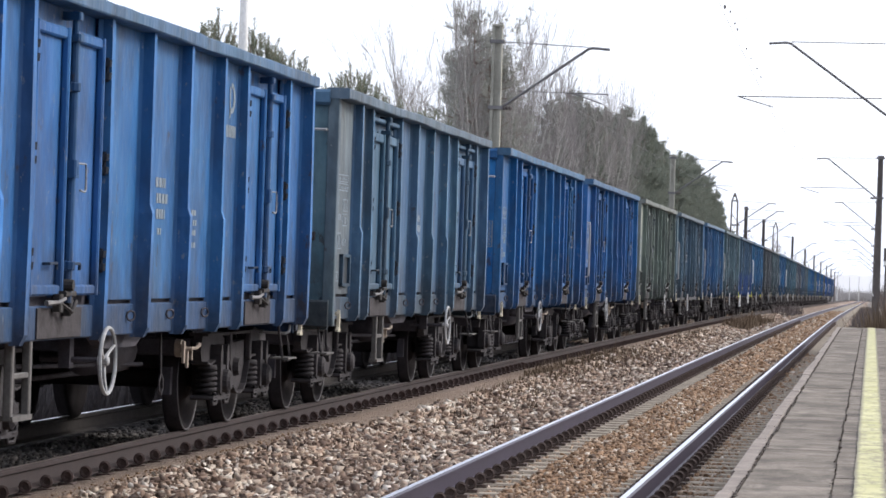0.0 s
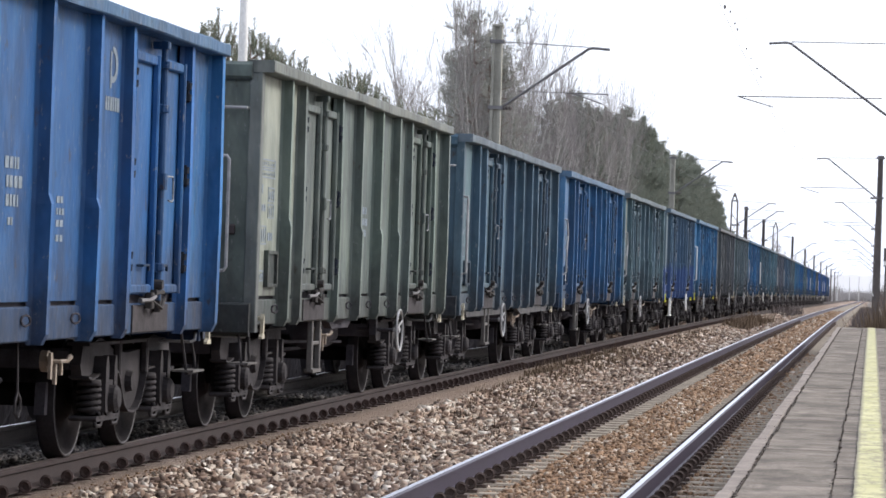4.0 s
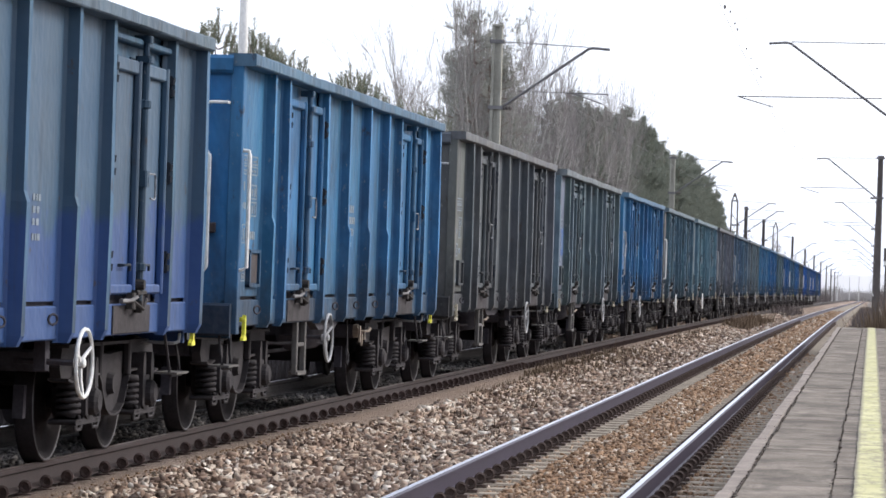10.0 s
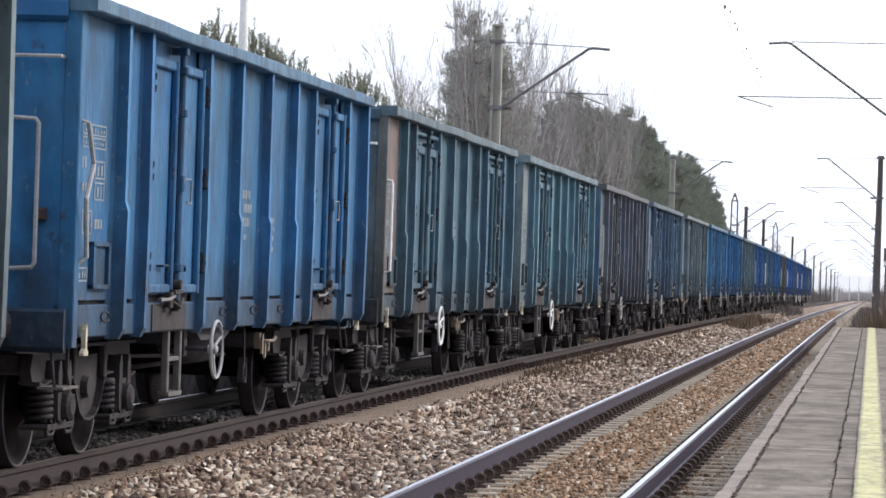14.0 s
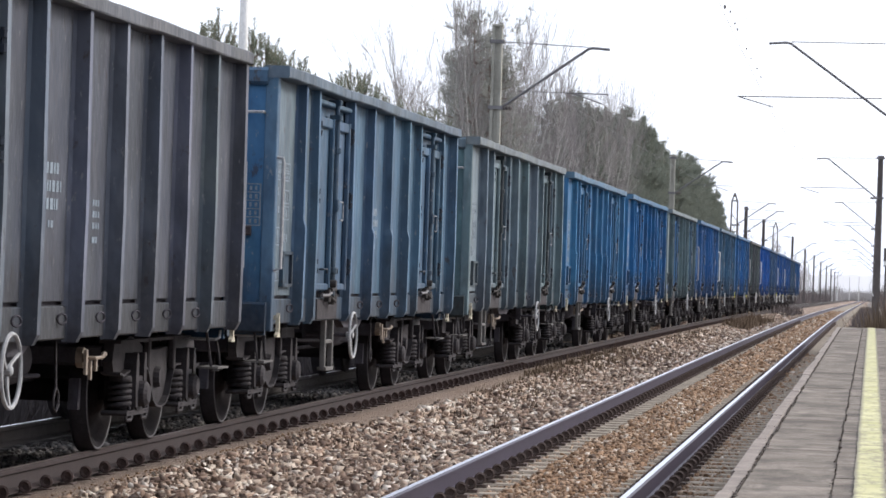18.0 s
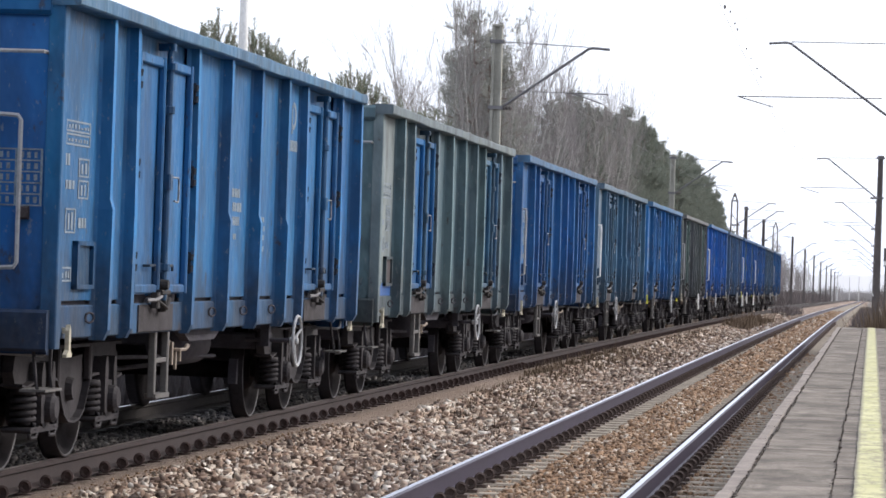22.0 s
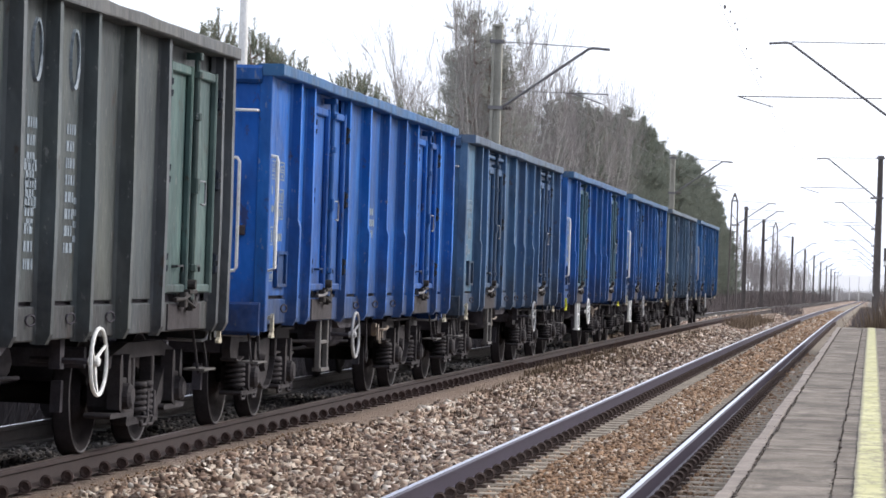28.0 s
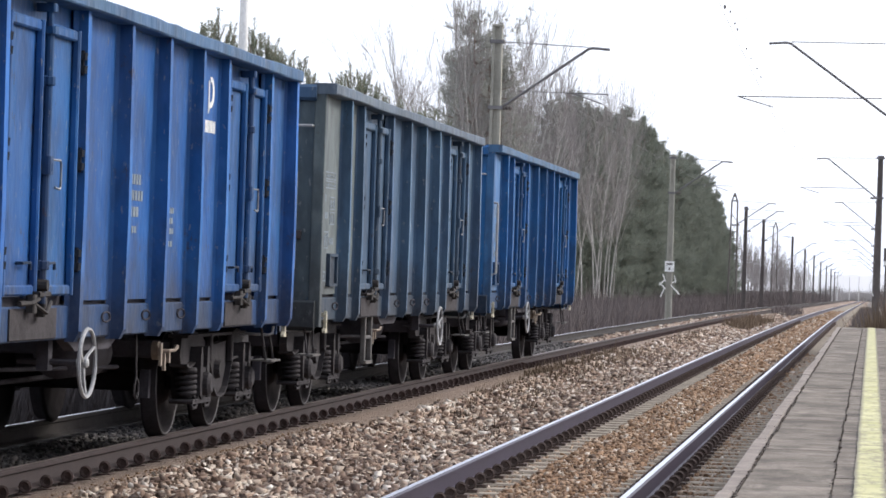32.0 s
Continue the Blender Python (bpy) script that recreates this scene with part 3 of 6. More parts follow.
# ---------------------------------------------------------------- platform
def build_platform():
    plat = tagged(empty("platform", pose(0, 0, 0)), "low grey concrete slab platform with a worn yellow line", "platform", kind="structure")
    body = Shape().box(-0.725, 3.4, -60, 79.2, -0.34, 0.335)
    part("platform_core", body, SLAB, plat)
    rng = random.Random(5)
    y = -2.0
    while y < 78.0:
        ln = rng.choice((1.9, 2.0, 2.05))
        part("kerb_stone", Shape().soft(-0.812 + rng.uniform(-0.014, 0.014), -0.712 + rng.uniform(-0.012, 0.010), y + 0.004, y + ln - 0.004, -0.1, 0.352 + rng.uniform(-0.003, 0.003), "y", 0.012), KERB, plat)
        y += ln
    y = -1.3
    while y < 77.5:
        ln = rng.choice((2.4, 2.5, 3.0))
        dz = rng.uniform(-0.002, 0.002)
        a, b, c, d = -0.694 + rng.uniform(-0.006, 0.016), -0.694 + rng.uniform(-0.006, 0.016), -0.190 + rng.uniform(-0.012, 0.003), -0.190 + rng.uniform(-0.012, 0.003)
        part("slab", Shape().prism([(a, y + 0.001), (d, y + 0.001), (c, y + ln - 0.001), (b, y + ln - 0.001)], "z", 0.2, 0.350 + dz), SLAB, plat)
        y += ln
    y = -1.6
    while y < 78.0:
        ln = 1.5
        part("slab", Shape().soft(-0.188 + rng.uniform(-0.006, 0.01), 0.99, y + 0.003, y + ln - 0.003, 0.2, 0.349 + rng.uniform(-0.003, 0.003), "y", 0.006), SLAB, plat)
        part("slab", Shape().soft(1.0, 2.2, y + 0.003, y + ln - 0.003, 0.2, 0.349 + rng.uniform(-0.003, 0.003), "y", 0.006), SLAB, plat)
        y += ln
    # the painted line, its edges wandering
    y = -1.6
    prev = (0.0, 0.0)
    while y < 78.0:
        left, right, z = [], [], 0.3585
        for k in range(6):
            yy = y + 0.004 + 1.493 * k / 5
            if k:
                prev = (rng.uniform(-0.006, 0.006), rng.uniform(-0.006, 0.006))
            left.append((-0.066 - 0.0003 * (yy - 17) + prev[0], yy))
            right.append((0.116 + 0.0002 * (yy - 17) + prev[1], yy))
        part("yellow_line", Shape().prism(left + right[::-1], "z", 0.345, z), STRIPE, plat)
        y += 1.5
    # dirt and moss caught in the long joints
    dirt = Shape()
    for x0, per in ((-0.700, 20), (-0.192, 11)):
        y = 8.0
        while y < 78:
            w = rng.uniform(0.002, 0.007) * (1.5 if x0 < -0.5 else 1.0) * (1.8 if rng.random() < 0.2 else 1.0)
            ln = rng.uniform(0.05, 0.22)
            h = rng.uniform(0.349, 0.358)
            x = x0 + 0.006 * math.sin(y * 2.3) + rng.gauss(0, 0.003)
            dirt.prism([(x - w, y), (x + w * 0.5, y - 0.01), (x + w, y + ln * 0.6), (x, y + ln), (x - w * 0.8, y + ln * 0.7)], "z", 0.30, h)
            y += rng.uniform(0.4, 1.8) / per * 2
    tagged(part("joint_dirt", dirt, DEBRIS, plat), kind="stuff")


build_platform()

# ---------------------------------------------------------------- the train
V0, V1, V2, V3 = 11.72069, 0.0194302, 0.000522068, 2.51931e-05


def run(t):
    """How far the train has rolled by t seconds."""
    return V0 * t + V1 * t * t / 2 + V2 * t ** 3 / 3 + V3 * t ** 4 / 4


# distance along the line, at the start, of each coupling, from the first wagon seen to the tail
JOINTS = [17.2, 31.28, 45.87, 59.95, 74.2, 88.42, 102.53, 116.46, 130.7, 144.72, 159.07, 173.1, 187.32, 201.3, 215.36, 229.7, 243.70, 258.0, 271.82, 286.03, 300.14, 314.45, 328.40, 342.60, 356.84, 371.10, 385.20, 399.38, 413.66, 427.8, 442.1]

SIDE, TIP, TOP, FLOOR, SILL = 1.375, 1.50, 3.30, 1.24, 0.96
FRONT, REAR = 0.82, 13.04


def rib_shape(y, knee, w=0.052, tip=TIP):
    """An upright channel rib: a flat outer flange, square cheeks with a weld at the root, a tapered foot; some have a knee halfway up."""
    up = tip - 0.024 if knee else tip - 0.012
    rows = [(SILL - 0.02, tip - 0.045, w * 0.9), (SILL + 0.05, tip - 0.010, w), (1.86, tip, w)]
    rows += [(1.93, up, w * 0.9)] if knee else []
    rows += [(TOP - 0.095, up, w * 0.95)]
    vs, n = [], 5
    for z, x, ww in rows:
        d = max(0.0, min(1.0, (x - SIDE - 0.022) / 0.08))
        vs += [(SIDE - 0.01, y + 0.012, z), (SIDE - 0.01, y - ww * 1.45 - 0.045 * d, z), (SIDE + 0.010 + 0.012 * d, y - ww * 1.45 - 0.006, z), (x, y - ww * 1.35, z), (x, y + 0.012, z)]
    fs = [(j * n + i, j * n + (i + 1) % n, (j + 1) * n + (i + 1) % n, (j + 1) * n + i) for j in range(len(rows) - 1) for i in range(n)]
    fs += [tuple(range(n))[::-1], tuple(range((len(rows) - 1) * n, len(rows) * n))]
    return Shape().add(vs, fs)


def paint_lit_flange(ob):
    """Paler paint on a rib's outer flange: the light on its edge put into colour."""
    ob.data.materials.append(LIT_FLANGE)
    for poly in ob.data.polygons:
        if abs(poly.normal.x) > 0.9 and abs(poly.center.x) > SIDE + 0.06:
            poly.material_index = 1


def leaf_shape(y0, y1, top):
    """One leaf of a side door: a plate with a raised frame and a top rail."""
    s = Shape()
    x = SIDE - 0.012
    z0, z1 = FLOOR + 0.02, top
    s.box(x, x + 0.02, y0, y1, z0, z1)
    for a, b in ((y0, y0 + 0.05), (y1 - 0.05, y1)):
        s.soft(x + 0.02, x + 0.075, a, b, z0, z1, "z", 0.012)
    s.soft(x + 0.02, x + 0.06, y0 + 0.05, y1 - 0.05, z1 - (0.10 if top < TOP - 0.3 else 0.075), z1, "y", 0.012)
    s.soft(x + 0.02, x + 0.06, y0 + 0.05, y1 - 0.05, z0, z0 + 0.07, "y", 0.012)
    return s


def bar_shape(y):
    """The stout upright lock tube between two door leaves, with its collars, guides and top fork."""
    s = Shape()
    x = SIDE + 0.070
    s.tube([(x, y, FLOOR - 0.03), (x, y, TOP - 0.30)], 0.031, 10)
    s.tube([(x, y, TOP - 0.30), (x, y, TOP - 0.13)], 0.024, 8)
    s.box(SIDE - 0.05, SIDE - 0.02, y - 0.1, y + 0.1, FLOOR, TOP - 0.3)
    for z in (1.46, 2.10, 2.66):
        s.lathe([(-0.03, 0.044), (-0.024, 0.049), (0.024, 0.049), (0.03, 0.044)], "z", (x, y, z), 10)
        s.soft(SIDE - 0.03, x, y - 0.05, y - 0.01, z - 0.035, z + 0.035, "z", 0.01)
    s.soft(SIDE + 0.03, x + 0.045, y - 0.05, y + 0.05, 2.05, 2.17, "z", 0.012)
    s.soft(SIDE, x + 0.05, y - 0.055, y + 0.055, TOP - 0.335, TOP - 0.285, "z", 0.015)
    s.soft(SIDE - 0.02, x + 0.04, y - 0.03, y + 0.05, TOP - 0.19, TOP - 0.135, "z", 0.01)
    return s


def latch_shape(y):
    """The worn lock gear at a door's foot."""
    s = Shape()
    x = SIDE + 0.03
    s.soft(x, x + 0.07, y - 0.13, y + 0.15, FLOOR + 0.01, FLOOR + 0.05, "y", 0.01)
    s.lathe([(0, 0.045), (0.09, 0.038)], "x", (x, y - 0.02, FLOOR + 0.09), 10)
    s.soft(x, x + 0.06, y + 0.04, y + 0.10, FLOOR - 0.12, FLOOR + 0.12, "z", 0.01)
    s.soft(x, x + 0.06, y - 0.24, y - 0.15, FLOOR - 0.09, FLOOR + 0.03, "z", 0.01)
    s.tube([(x + 0.05, y - 0.20, FLOOR - 0.03), (x + 0.08, y, FLOOR - 0.09), (x + 0.05, y + 0.22, FLOOR - 0.02)], 0.013, 6)
    return s


def handle_shape(y):
    """The bent wire lever on the lock tube."""
    return Shape().tube([(SIDE + 0.10, y + 0.03, 2.15), (SIDE + 0.12, y + 0.20, 2.15), (SIDE + 0.12, y + 0.22, 2.12), (SIDE + 0.12, y + 0.22, 1.98), (SIDE + 0.12, y + 0.19, 1.96), (SIDE + 0.11, y + 0.11, 1.97)], 0.008, 6)


def pull_shape(y):
    """A small hooked pull on a door leaf."""
    return Shape().tube([(SIDE + 0.01, y - 0.12, 1.47), (SIDE + 0.055, y - 0.12, 1.47), (SIDE + 0.055, y + 0.08, 1.475), (SIDE + 0.055, y + 0.08, 1.43)], 0.011, 5)


def hinge_shape(y, z):
    """A hinge of three knuckles on a pin."""
    s = Shape().soft(SIDE - 0.02, SIDE + 0.04, y - 0.085, y + 0.075, z - 0.06, z + 0.06, "x", 0.012)
    s.tube([(SIDE + 0.06, y, z - 0.085), (SIDE + 0.06, y, z + 0.085)], 0.015, 6)
    for d in (-0.045, 0.045):
        s.lathe([(-0.025, 0.036), (0.025, 0.040)], "z", (SIDE + 0.055, y, z + d), 8)
    return s


def spring_shape(y, z0, z1, x, r=0.075):
    """A tight coil spring on its seat."""
    s = Shape()
    turns, per = 4.5, 10
    pts = [(x + r * math.cos(a), y + r * math.sin(a), z0 + (z1 - z0) * a / (turns * 2 * math.pi)) for a in [k * 2 * math.pi / per for k in range(int(turns * per) + 1)]]
    s.tube(pts, 0.0185, 5)
    s.lathe([(0, r * 0.72), (z1 - z0, r * 0.72)], "z", (x, y, z0), 8)
    s.lathe([(-0.03, r * 1.25), (-0.01, r * 1.25)], "z", (x, y, z0), 10)
    # the bent strap that keeps the spring in its seat
    out = x + (0.075 if x > 0 else -0.075)
    s.tube([(out, y + 0.115, z1 - 0.03), (out, y + 0.12, z0 - 0.02), (out, y + 0.07, z0 - 0.085), (out, y - 0.09, z0 - 0.085), (out, y - 0.11, z0 - 0.05)], 0.015, 5)
    return s.lathe([(z1 - z0 + 0.005, r * 1.2), (z1 - z0 + 0.05, r * 1.1)], "z", (x, y, z0), 10)


def frame_shape(sx):
    """A bogie's side frame: arched over the axle boxes, swung down in a deep smooth dip between them."""
    half = [(0.0, 0.33), (0.16, 0.345), (0.29, 0.40), (0.38, 0.50), (0.45, 0.60), (0.52, 0.655), (0.66, 0.66), (0.80, 0.66), (1.06, 0.66), (1.34, 0.62), (1.47, 0.64)]
    low = [(-a, b) for a, b in reversed(half[1:])] + half
    up = [(1.52, 0.72), (1.46, 0.86), (1.18, 0.88), (0.93, 0.91), (0.68, 0.88), (0.44, 0.80), (0.0, 0.78)]
    prof = low + up + [(-a, b) for a, b in reversed(up[:-1])]
    s = Shape()
    a, b = (0.95, 1.03) if sx > 0 else (-1.03, -0.95)
    s.prism(prof, "x", a, b)
    out = b if sx > 0 else a
    # turned-out flange along the lower edge
    for (y0, z0), (y1, z1) in zip(low, low[1:]):
        s.add([(out - sx * 0.1, y0, z0), (out + sx * 0.055, y0, z0), (out + sx * 0.055, y0, z0 - 0.018), (out - sx * 0.1, y0, z0 - 0.018),
               (out - sx * 0.1, y1, z1), (out + sx * 0.055, y1, z1), (out + sx * 0.055, y1, z1 - 0.018), (out - sx * 0.1, y1, z1 - 0.018)],
              [(0, 1, 5, 4), (1, 2, 6, 5), (2, 3, 7, 6), (3, 0, 4, 7), (3, 2, 1, 0), (4, 5, 6, 7)])
    s.prism([(-1.46, 0.86), (1.46, 0.86), (1.46, 0.885), (-1.46, 0.885)], "x", out - sx * 0.12, out + sx * 0.05)
    s.lathe([(0, 0.09), (sx * 0.05, 0.075)], "x", (out, 0, 0.56), 12)
    for y in (-0.46, 0.46):
        s.soft(min(out, out + sx * 0.06), max(out, out + sx * 0.06), y - 0.03, y + 0.03, 0.62, 0.88, "z", 0.012)
    return s


def arch_frame_shape(sx):
    """An older side frame: a flat top bar, and bars that slant down from the axle boxes to a low spring seat."""
    s = Shape()
    a, b = sorted((sx * 0.95, sx * 1.06))
    s.prism([(-1.30, 0.66), (-1.20, 0.76), (-0.60, 0.86), (0.60, 0.86), (1.20, 0.76), (1.30, 0.66), (0.62, 0.74), (-0.62, 0.74)], "x", a, b)
    for e in (-1, 1):
        s.prism([(e * 1.10, 0.66), (e * 0.78, 0.66), (e * 0.26, 0.24), (e * 0.50, 0.24)], "x", a, b)
        s.soft(a, b, min(e * 0.30, e * 0.38), max(e * 0.30, e * 0.38), 0.26, 0.80, "z", 0.012)
        s.soft(a, b, e * 0.93 - 0.16, e * 0.93 + 0.16, 0.58, 0.70, "x", 0.02)
    s.soft(a, b, -0.56, 0.56, 0.21, 0.265, "x", 0.012)
    return s


def axlebox_shape(y, sx):
    """Axle box with spring seats to both sides, cover and upright guide links."""
    s = Shape()
    lo, hi = sorted((sx * 0.86, sx * 1.12))
    s.soft(lo, hi, y - 0.12, y + 0.12, 0.33, 0.60, "x", 0.045)
    s.lathe([(0, 0.105), (sx * 0.05, 0.10), (sx * 0.075, 0.07)], "x", (sx * 1.12, y, 0.46), 14)
    lo, hi = sorted((sx * 0.90, sx * 1.11))
    s.soft(lo, hi, y - 0.38, y + 0.38, 0.295, 0.335, "x", 0.015)
    lo, hi = sorted((sx * 1.03, sx * 1.13))
    for d in (-0.135, 0.135):
        s.prism([(y + d - 0.035, 0.36), (y + d - 0.05, 0.48), (y + d - 0.05, 0.70), (y + d - 0.02, 0.78), (y + d + 0.02, 0.78), (y + d + 0.05, 0.70), (y + d + 0.05, 0.48), (y + d + 0.035, 0.36)], "x", lo, hi)
    return s


def wheelset_shape():
    s = Shape()
    for sx in (-1, 1):
        prof = [(sx * 0.69, 0.13), (sx * 0.69, 0.395), (sx * 0.665, 0.40), (sx * 0.668, 0.475), (sx * 0.690, 0.482), (sx * 0.705, 0.462), (sx * 0.80, 0.456), (sx * 0.806, 0.446), (sx * 0.80, 0.436), (sx * 0.80, 0.40), (sx * 0.755, 0.385), (sx * 0.735, 0.20), (sx * 0.80, 0.15), (sx * 0.80, 0.09)]
        s.lathe(prof, "x", (0, 0, 0), 36)
        s.lathe([(sx * 0.80, 0.065), (sx * 1.02, 0.06)], "x", (0, 0, 0), 12)
    s.lathe([(-0.69, 0.085), (0.69, 0.085)], "x", (0, 0, 0), 14)
    return s


def build_bogie(wagon, y):
    bogie = part("bogie", Shape().soft(-0.9, 0.9, -0.17, 0.17, 0.52, 0.80, "x", 0.03).lathe([(0, 0.28), (0.2, 0.24)], "z", (0, 0, 0.80), 16), IRON, wagon, "grimy two-axle bogie", at=pose(0, y, 0))
    for e in (-1, 1):
        part("end_beam", Shape().soft(-0.93, 0.93, e * 1.43 - 0.04, e * 1.43 + 0.04, 0.68, 0.84, "x", 0.02), IRON, bogie)
    for sx in (1, -1):
        part("side_frame", FRAME[sx], None, bogie)
        for ax in (-0.93, 0.93):
            part("axle_box", AXLEBOX[sx, ax], None, bogie)
            for d in (-0.255, 0.255):
                part("coil_spring", SPRING[sx], None, bogie, at=pose(0, ax + d, 0))
            for d in (-0.52, 0.52):
                part("brake_shoe", BRAKE[sx], None, bogie, at=pose(0, ax + d, 0))
    return bogie


def dashes(rows, x, rng, gap=0.035):
    """Rows of short unequal bars where the stencilled writing stands: y start, z, width, height."""
    s = Shape()
    for y0, z, w, h in rows:
        y = y0
        while y < y0 + w - 0.02:
            d = min(rng.uniform(0.03, 0.085), y0 + w - y)
            s.box(x + 0.002, x + 0.005, y, y + d, z, z + h)
            y += d + gap * rng.uniform(0.5, 1.0)
    return s


def framed(boxes, x, line, rng):
    """Thin stencilled outlines, each with a few short bars inside: y0, y1, z0, z1."""
    s = Shape()
    for y0, y1, z0, z1 in boxes:
        for a, b, c, d in ((y0, y1, z0, z0 + line), (y0, y1, z1 - line, z1), (y0, y0 + 2 * line, z0 + line, z1 - line), (y1 - 2 * line, y1, z0 + line, z1 - line)):
            s.box(x + 0.002, x + 0.005, a, b, c, d)
        y = y0 + 0.07
        while y < y1 - 0.08:
            w = rng.uniform(0.03, 0.06)
            s.box(x + 0.002, x + 0.005, y, y + w, z0 + 2 * line, z1 - 2 * line - rng.uniform(0, 0.02))
            y += w + rng.uniform(0.03, 0.06)
    return s


def handrail(pts, r=0.014):
    return Shape().tube(pts, r, 6)


def rim_shape(seed):
    """The top rail of a side, dented by years of grab loading."""
    rng = random.Random(seed)
    c, n, rows = 0.011, 8, []
    x0, x1, z0, z1 = SIDE - 0.09, TIP + 0.024, TOP - 0.102, TOP
    stops = [FRONT - 0.03 + (REAR - FRONT + 0.06) * k / 34 for k in range(35)]
    for k, y in enumerate(stops):
        a, b, e = rng.gauss(0, 0.002), rng.gauss(0, 0.0025), rng.gauss(0, 0.0012)
        a += 0.008 * math.sin(k * 0.55) * math.sin(math.pi * k / 34)
        b += 0.004 * math.sin(k * 0.38 + 1.0)
        rows.append([(x0 + c, y, z0 + e), (x1 - c, y, z0 + e), (x1 + a, y, z0 + c + e), (x1 + a, y, z1 - c + b), (x1 - c + a, y, z1 + b), (x0 + c, y, z1 + b), (x0, y, z1 - c), (x0, y, z0 + c)])
    fs = [(j * n + i, j * n + (i + 1) % n, (j + 1) * n + (i + 1) % n, (j + 1) * n + i) for j in range(len(rows) - 1) for i in range(n)]
    fs += [tuple(range(n))[::-1], tuple(range((len(rows) - 1) * n, len(rows) * n))]
    return Shape().add([p for r in rows for p in r], fs)


def build_side(wagon, kind, sx):
    """One long side: boarding, ribs, rim, doors."""
    def put(name, shape, material, label="", parent=None, smooth=False):
        if sx < 0:
            shape.flip(0)
        return part(name, shape, material, parent or wagon, label, smooth)

    mid = [6.25, 7.59, 8.90]
    doors = [(2.87, 4.97), (9.97, 11.96)]
    lone = [2.05]
    if kind == "B":
        mid = [6.34, 7.61, 8.84]
        doors = [(3.07, 5.12), (10.0, 11.90)]
    if kind == "C":
        doors = [(3.40, 5.50)]
        mid = [6.36, 7.52, 8.62, 9.72, 10.78, 11.85]
    if kind == "D":
        doors = [(1.96, 4.00), (10.70, 12.72)]
        mid = [5.26, 6.34, 7.25, 8.31, 9.46]
        lone = []
    y = FRONT
    for d0, d1 in doors + [(REAR, REAR)]:
        if d0 > y:
            put("side_panel", Shape().box(SIDE - 0.05, SIDE, y, d0 + 0.14 if d0 < REAR else d0, FLOOR - 0.02, TOP - 0.1), PAINT)
        y = d1 - 0.03
    put("side_sill", Shape().soft(SIDE - 0.10, SIDE + 0.012, FRONT, REAR, SILL, FLOOR - 0.052, "y", 0.010), PAINT)
    put("floor_edge", Shape().box(SIDE - 0.06, SIDE - 0.045, FRONT + 0.02, REAR - 0.02, FLOOR - 0.09, FLOOR + 0.01), IRON)
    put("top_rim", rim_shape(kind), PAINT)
    for ry in lone + mid:
        paint_lit_flange(put("rib", rib_shape(ry, kind in "AE"), PAINT))
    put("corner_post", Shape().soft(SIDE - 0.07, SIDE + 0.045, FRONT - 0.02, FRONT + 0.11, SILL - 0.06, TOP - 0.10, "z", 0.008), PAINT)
    paint_lit_flange(put("corner_post", rib_shape(REAR, False, 0.07), PAINT))
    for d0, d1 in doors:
        paint_lit_flange(put("door_post", rib_shape(d0, False, 0.06, TIP - 0.03), PAINT))
        paint_lit_flange(put("door_post", rib_shape(d1 + 0.03, False, 0.06, TIP - 0.03), PAINT))
        c = (d0 + d1) / 2
        crest = TOP - 0.33 if kind == "E" else TOP - 0.25
        lintel = Shape().soft(SIDE - 0.05, SIDE + 0.055, d0, d1, TOP - 0.215, TOP - 0.165, "y", 0.012) if kind == "E" else Shape()
        put("door_lintel", lintel.box(SIDE - 0.07, SIDE - 0.035, d0 - 0.06, d1 + 0.04, TOP - 0.45, TOP - 0.09), PAINT)
        put("door_jamb", Shape().box(SIDE - 0.10, SIDE - 0.075, d1 - 0.24, d1 + 0.01, FLOOR - 0.05, TOP - 0.42), PAINT, "recessed door jamb, darkened for grime and recess shade")
        put("door_leaf", leaf_shape(d0 + 0.12, c - 0.07, crest), PAINT)
        put("door_leaf", leaf_shape(c + 0.07, d1 - 0.14, crest), PAINT)
        put("lock_bar", bar_shape(c), PAINT)
        put("door_latch", latch_shape(c), GRIME, "grimy steel door latch")
        put("door_threshold", Shape().soft(SIDE + 0.012, SIDE + 0.024, c - 0.58, c + 0.60, SILL + 0.01, FLOOR - 0.062, "y", 0.006), SILLGRIME, "oily brown grime on the threshold plate")
        put("lock_lever", Shape().tube([(SIDE + 0.05, c - 0.46, FLOOR - 0.03), (SIDE + 0.09, c - 0.30, FLOOR - 0.025), (SIDE + 0.09, c - 0.12, FLOOR + 0.0)], [0.02, 0.014, 0.014], 6), STEEL if kind in "AE" else GRIME, "worn bare steel lock lever")
        if sx < 0:
            continue
        put("door_handle", handle_shape(c), LEVER, "worn steel wire lever")
        for e in (-0.32, 0.30):
            put("door_pull", pull_shape(c + e), PAINT)
        for z in (1.50, 2.18, 2.84):
            put("door_hinge", hinge_shape(d1 - 0.075, z), HINGE, "greasy dark steel hinge")
            put("door_hinge", hinge_shape(d0 + 0.06, z), HINGE, "greasy dark steel hinge")
    # lashing rings on the sill
    for ry in lone + mid if sx > 0 else ():
        ring = Shape().tube([(SIDE + 0.04 + 0.022 * math.cos(a), ry - 0.30 + 0.036 * math.cos(a), 1.10 + 0.036 * math.sin(a)) for a in [k * math.pi / 4 for k in range(8)]], 0.0085, 5, True)
        put("lashing_ring", ring, IRON)
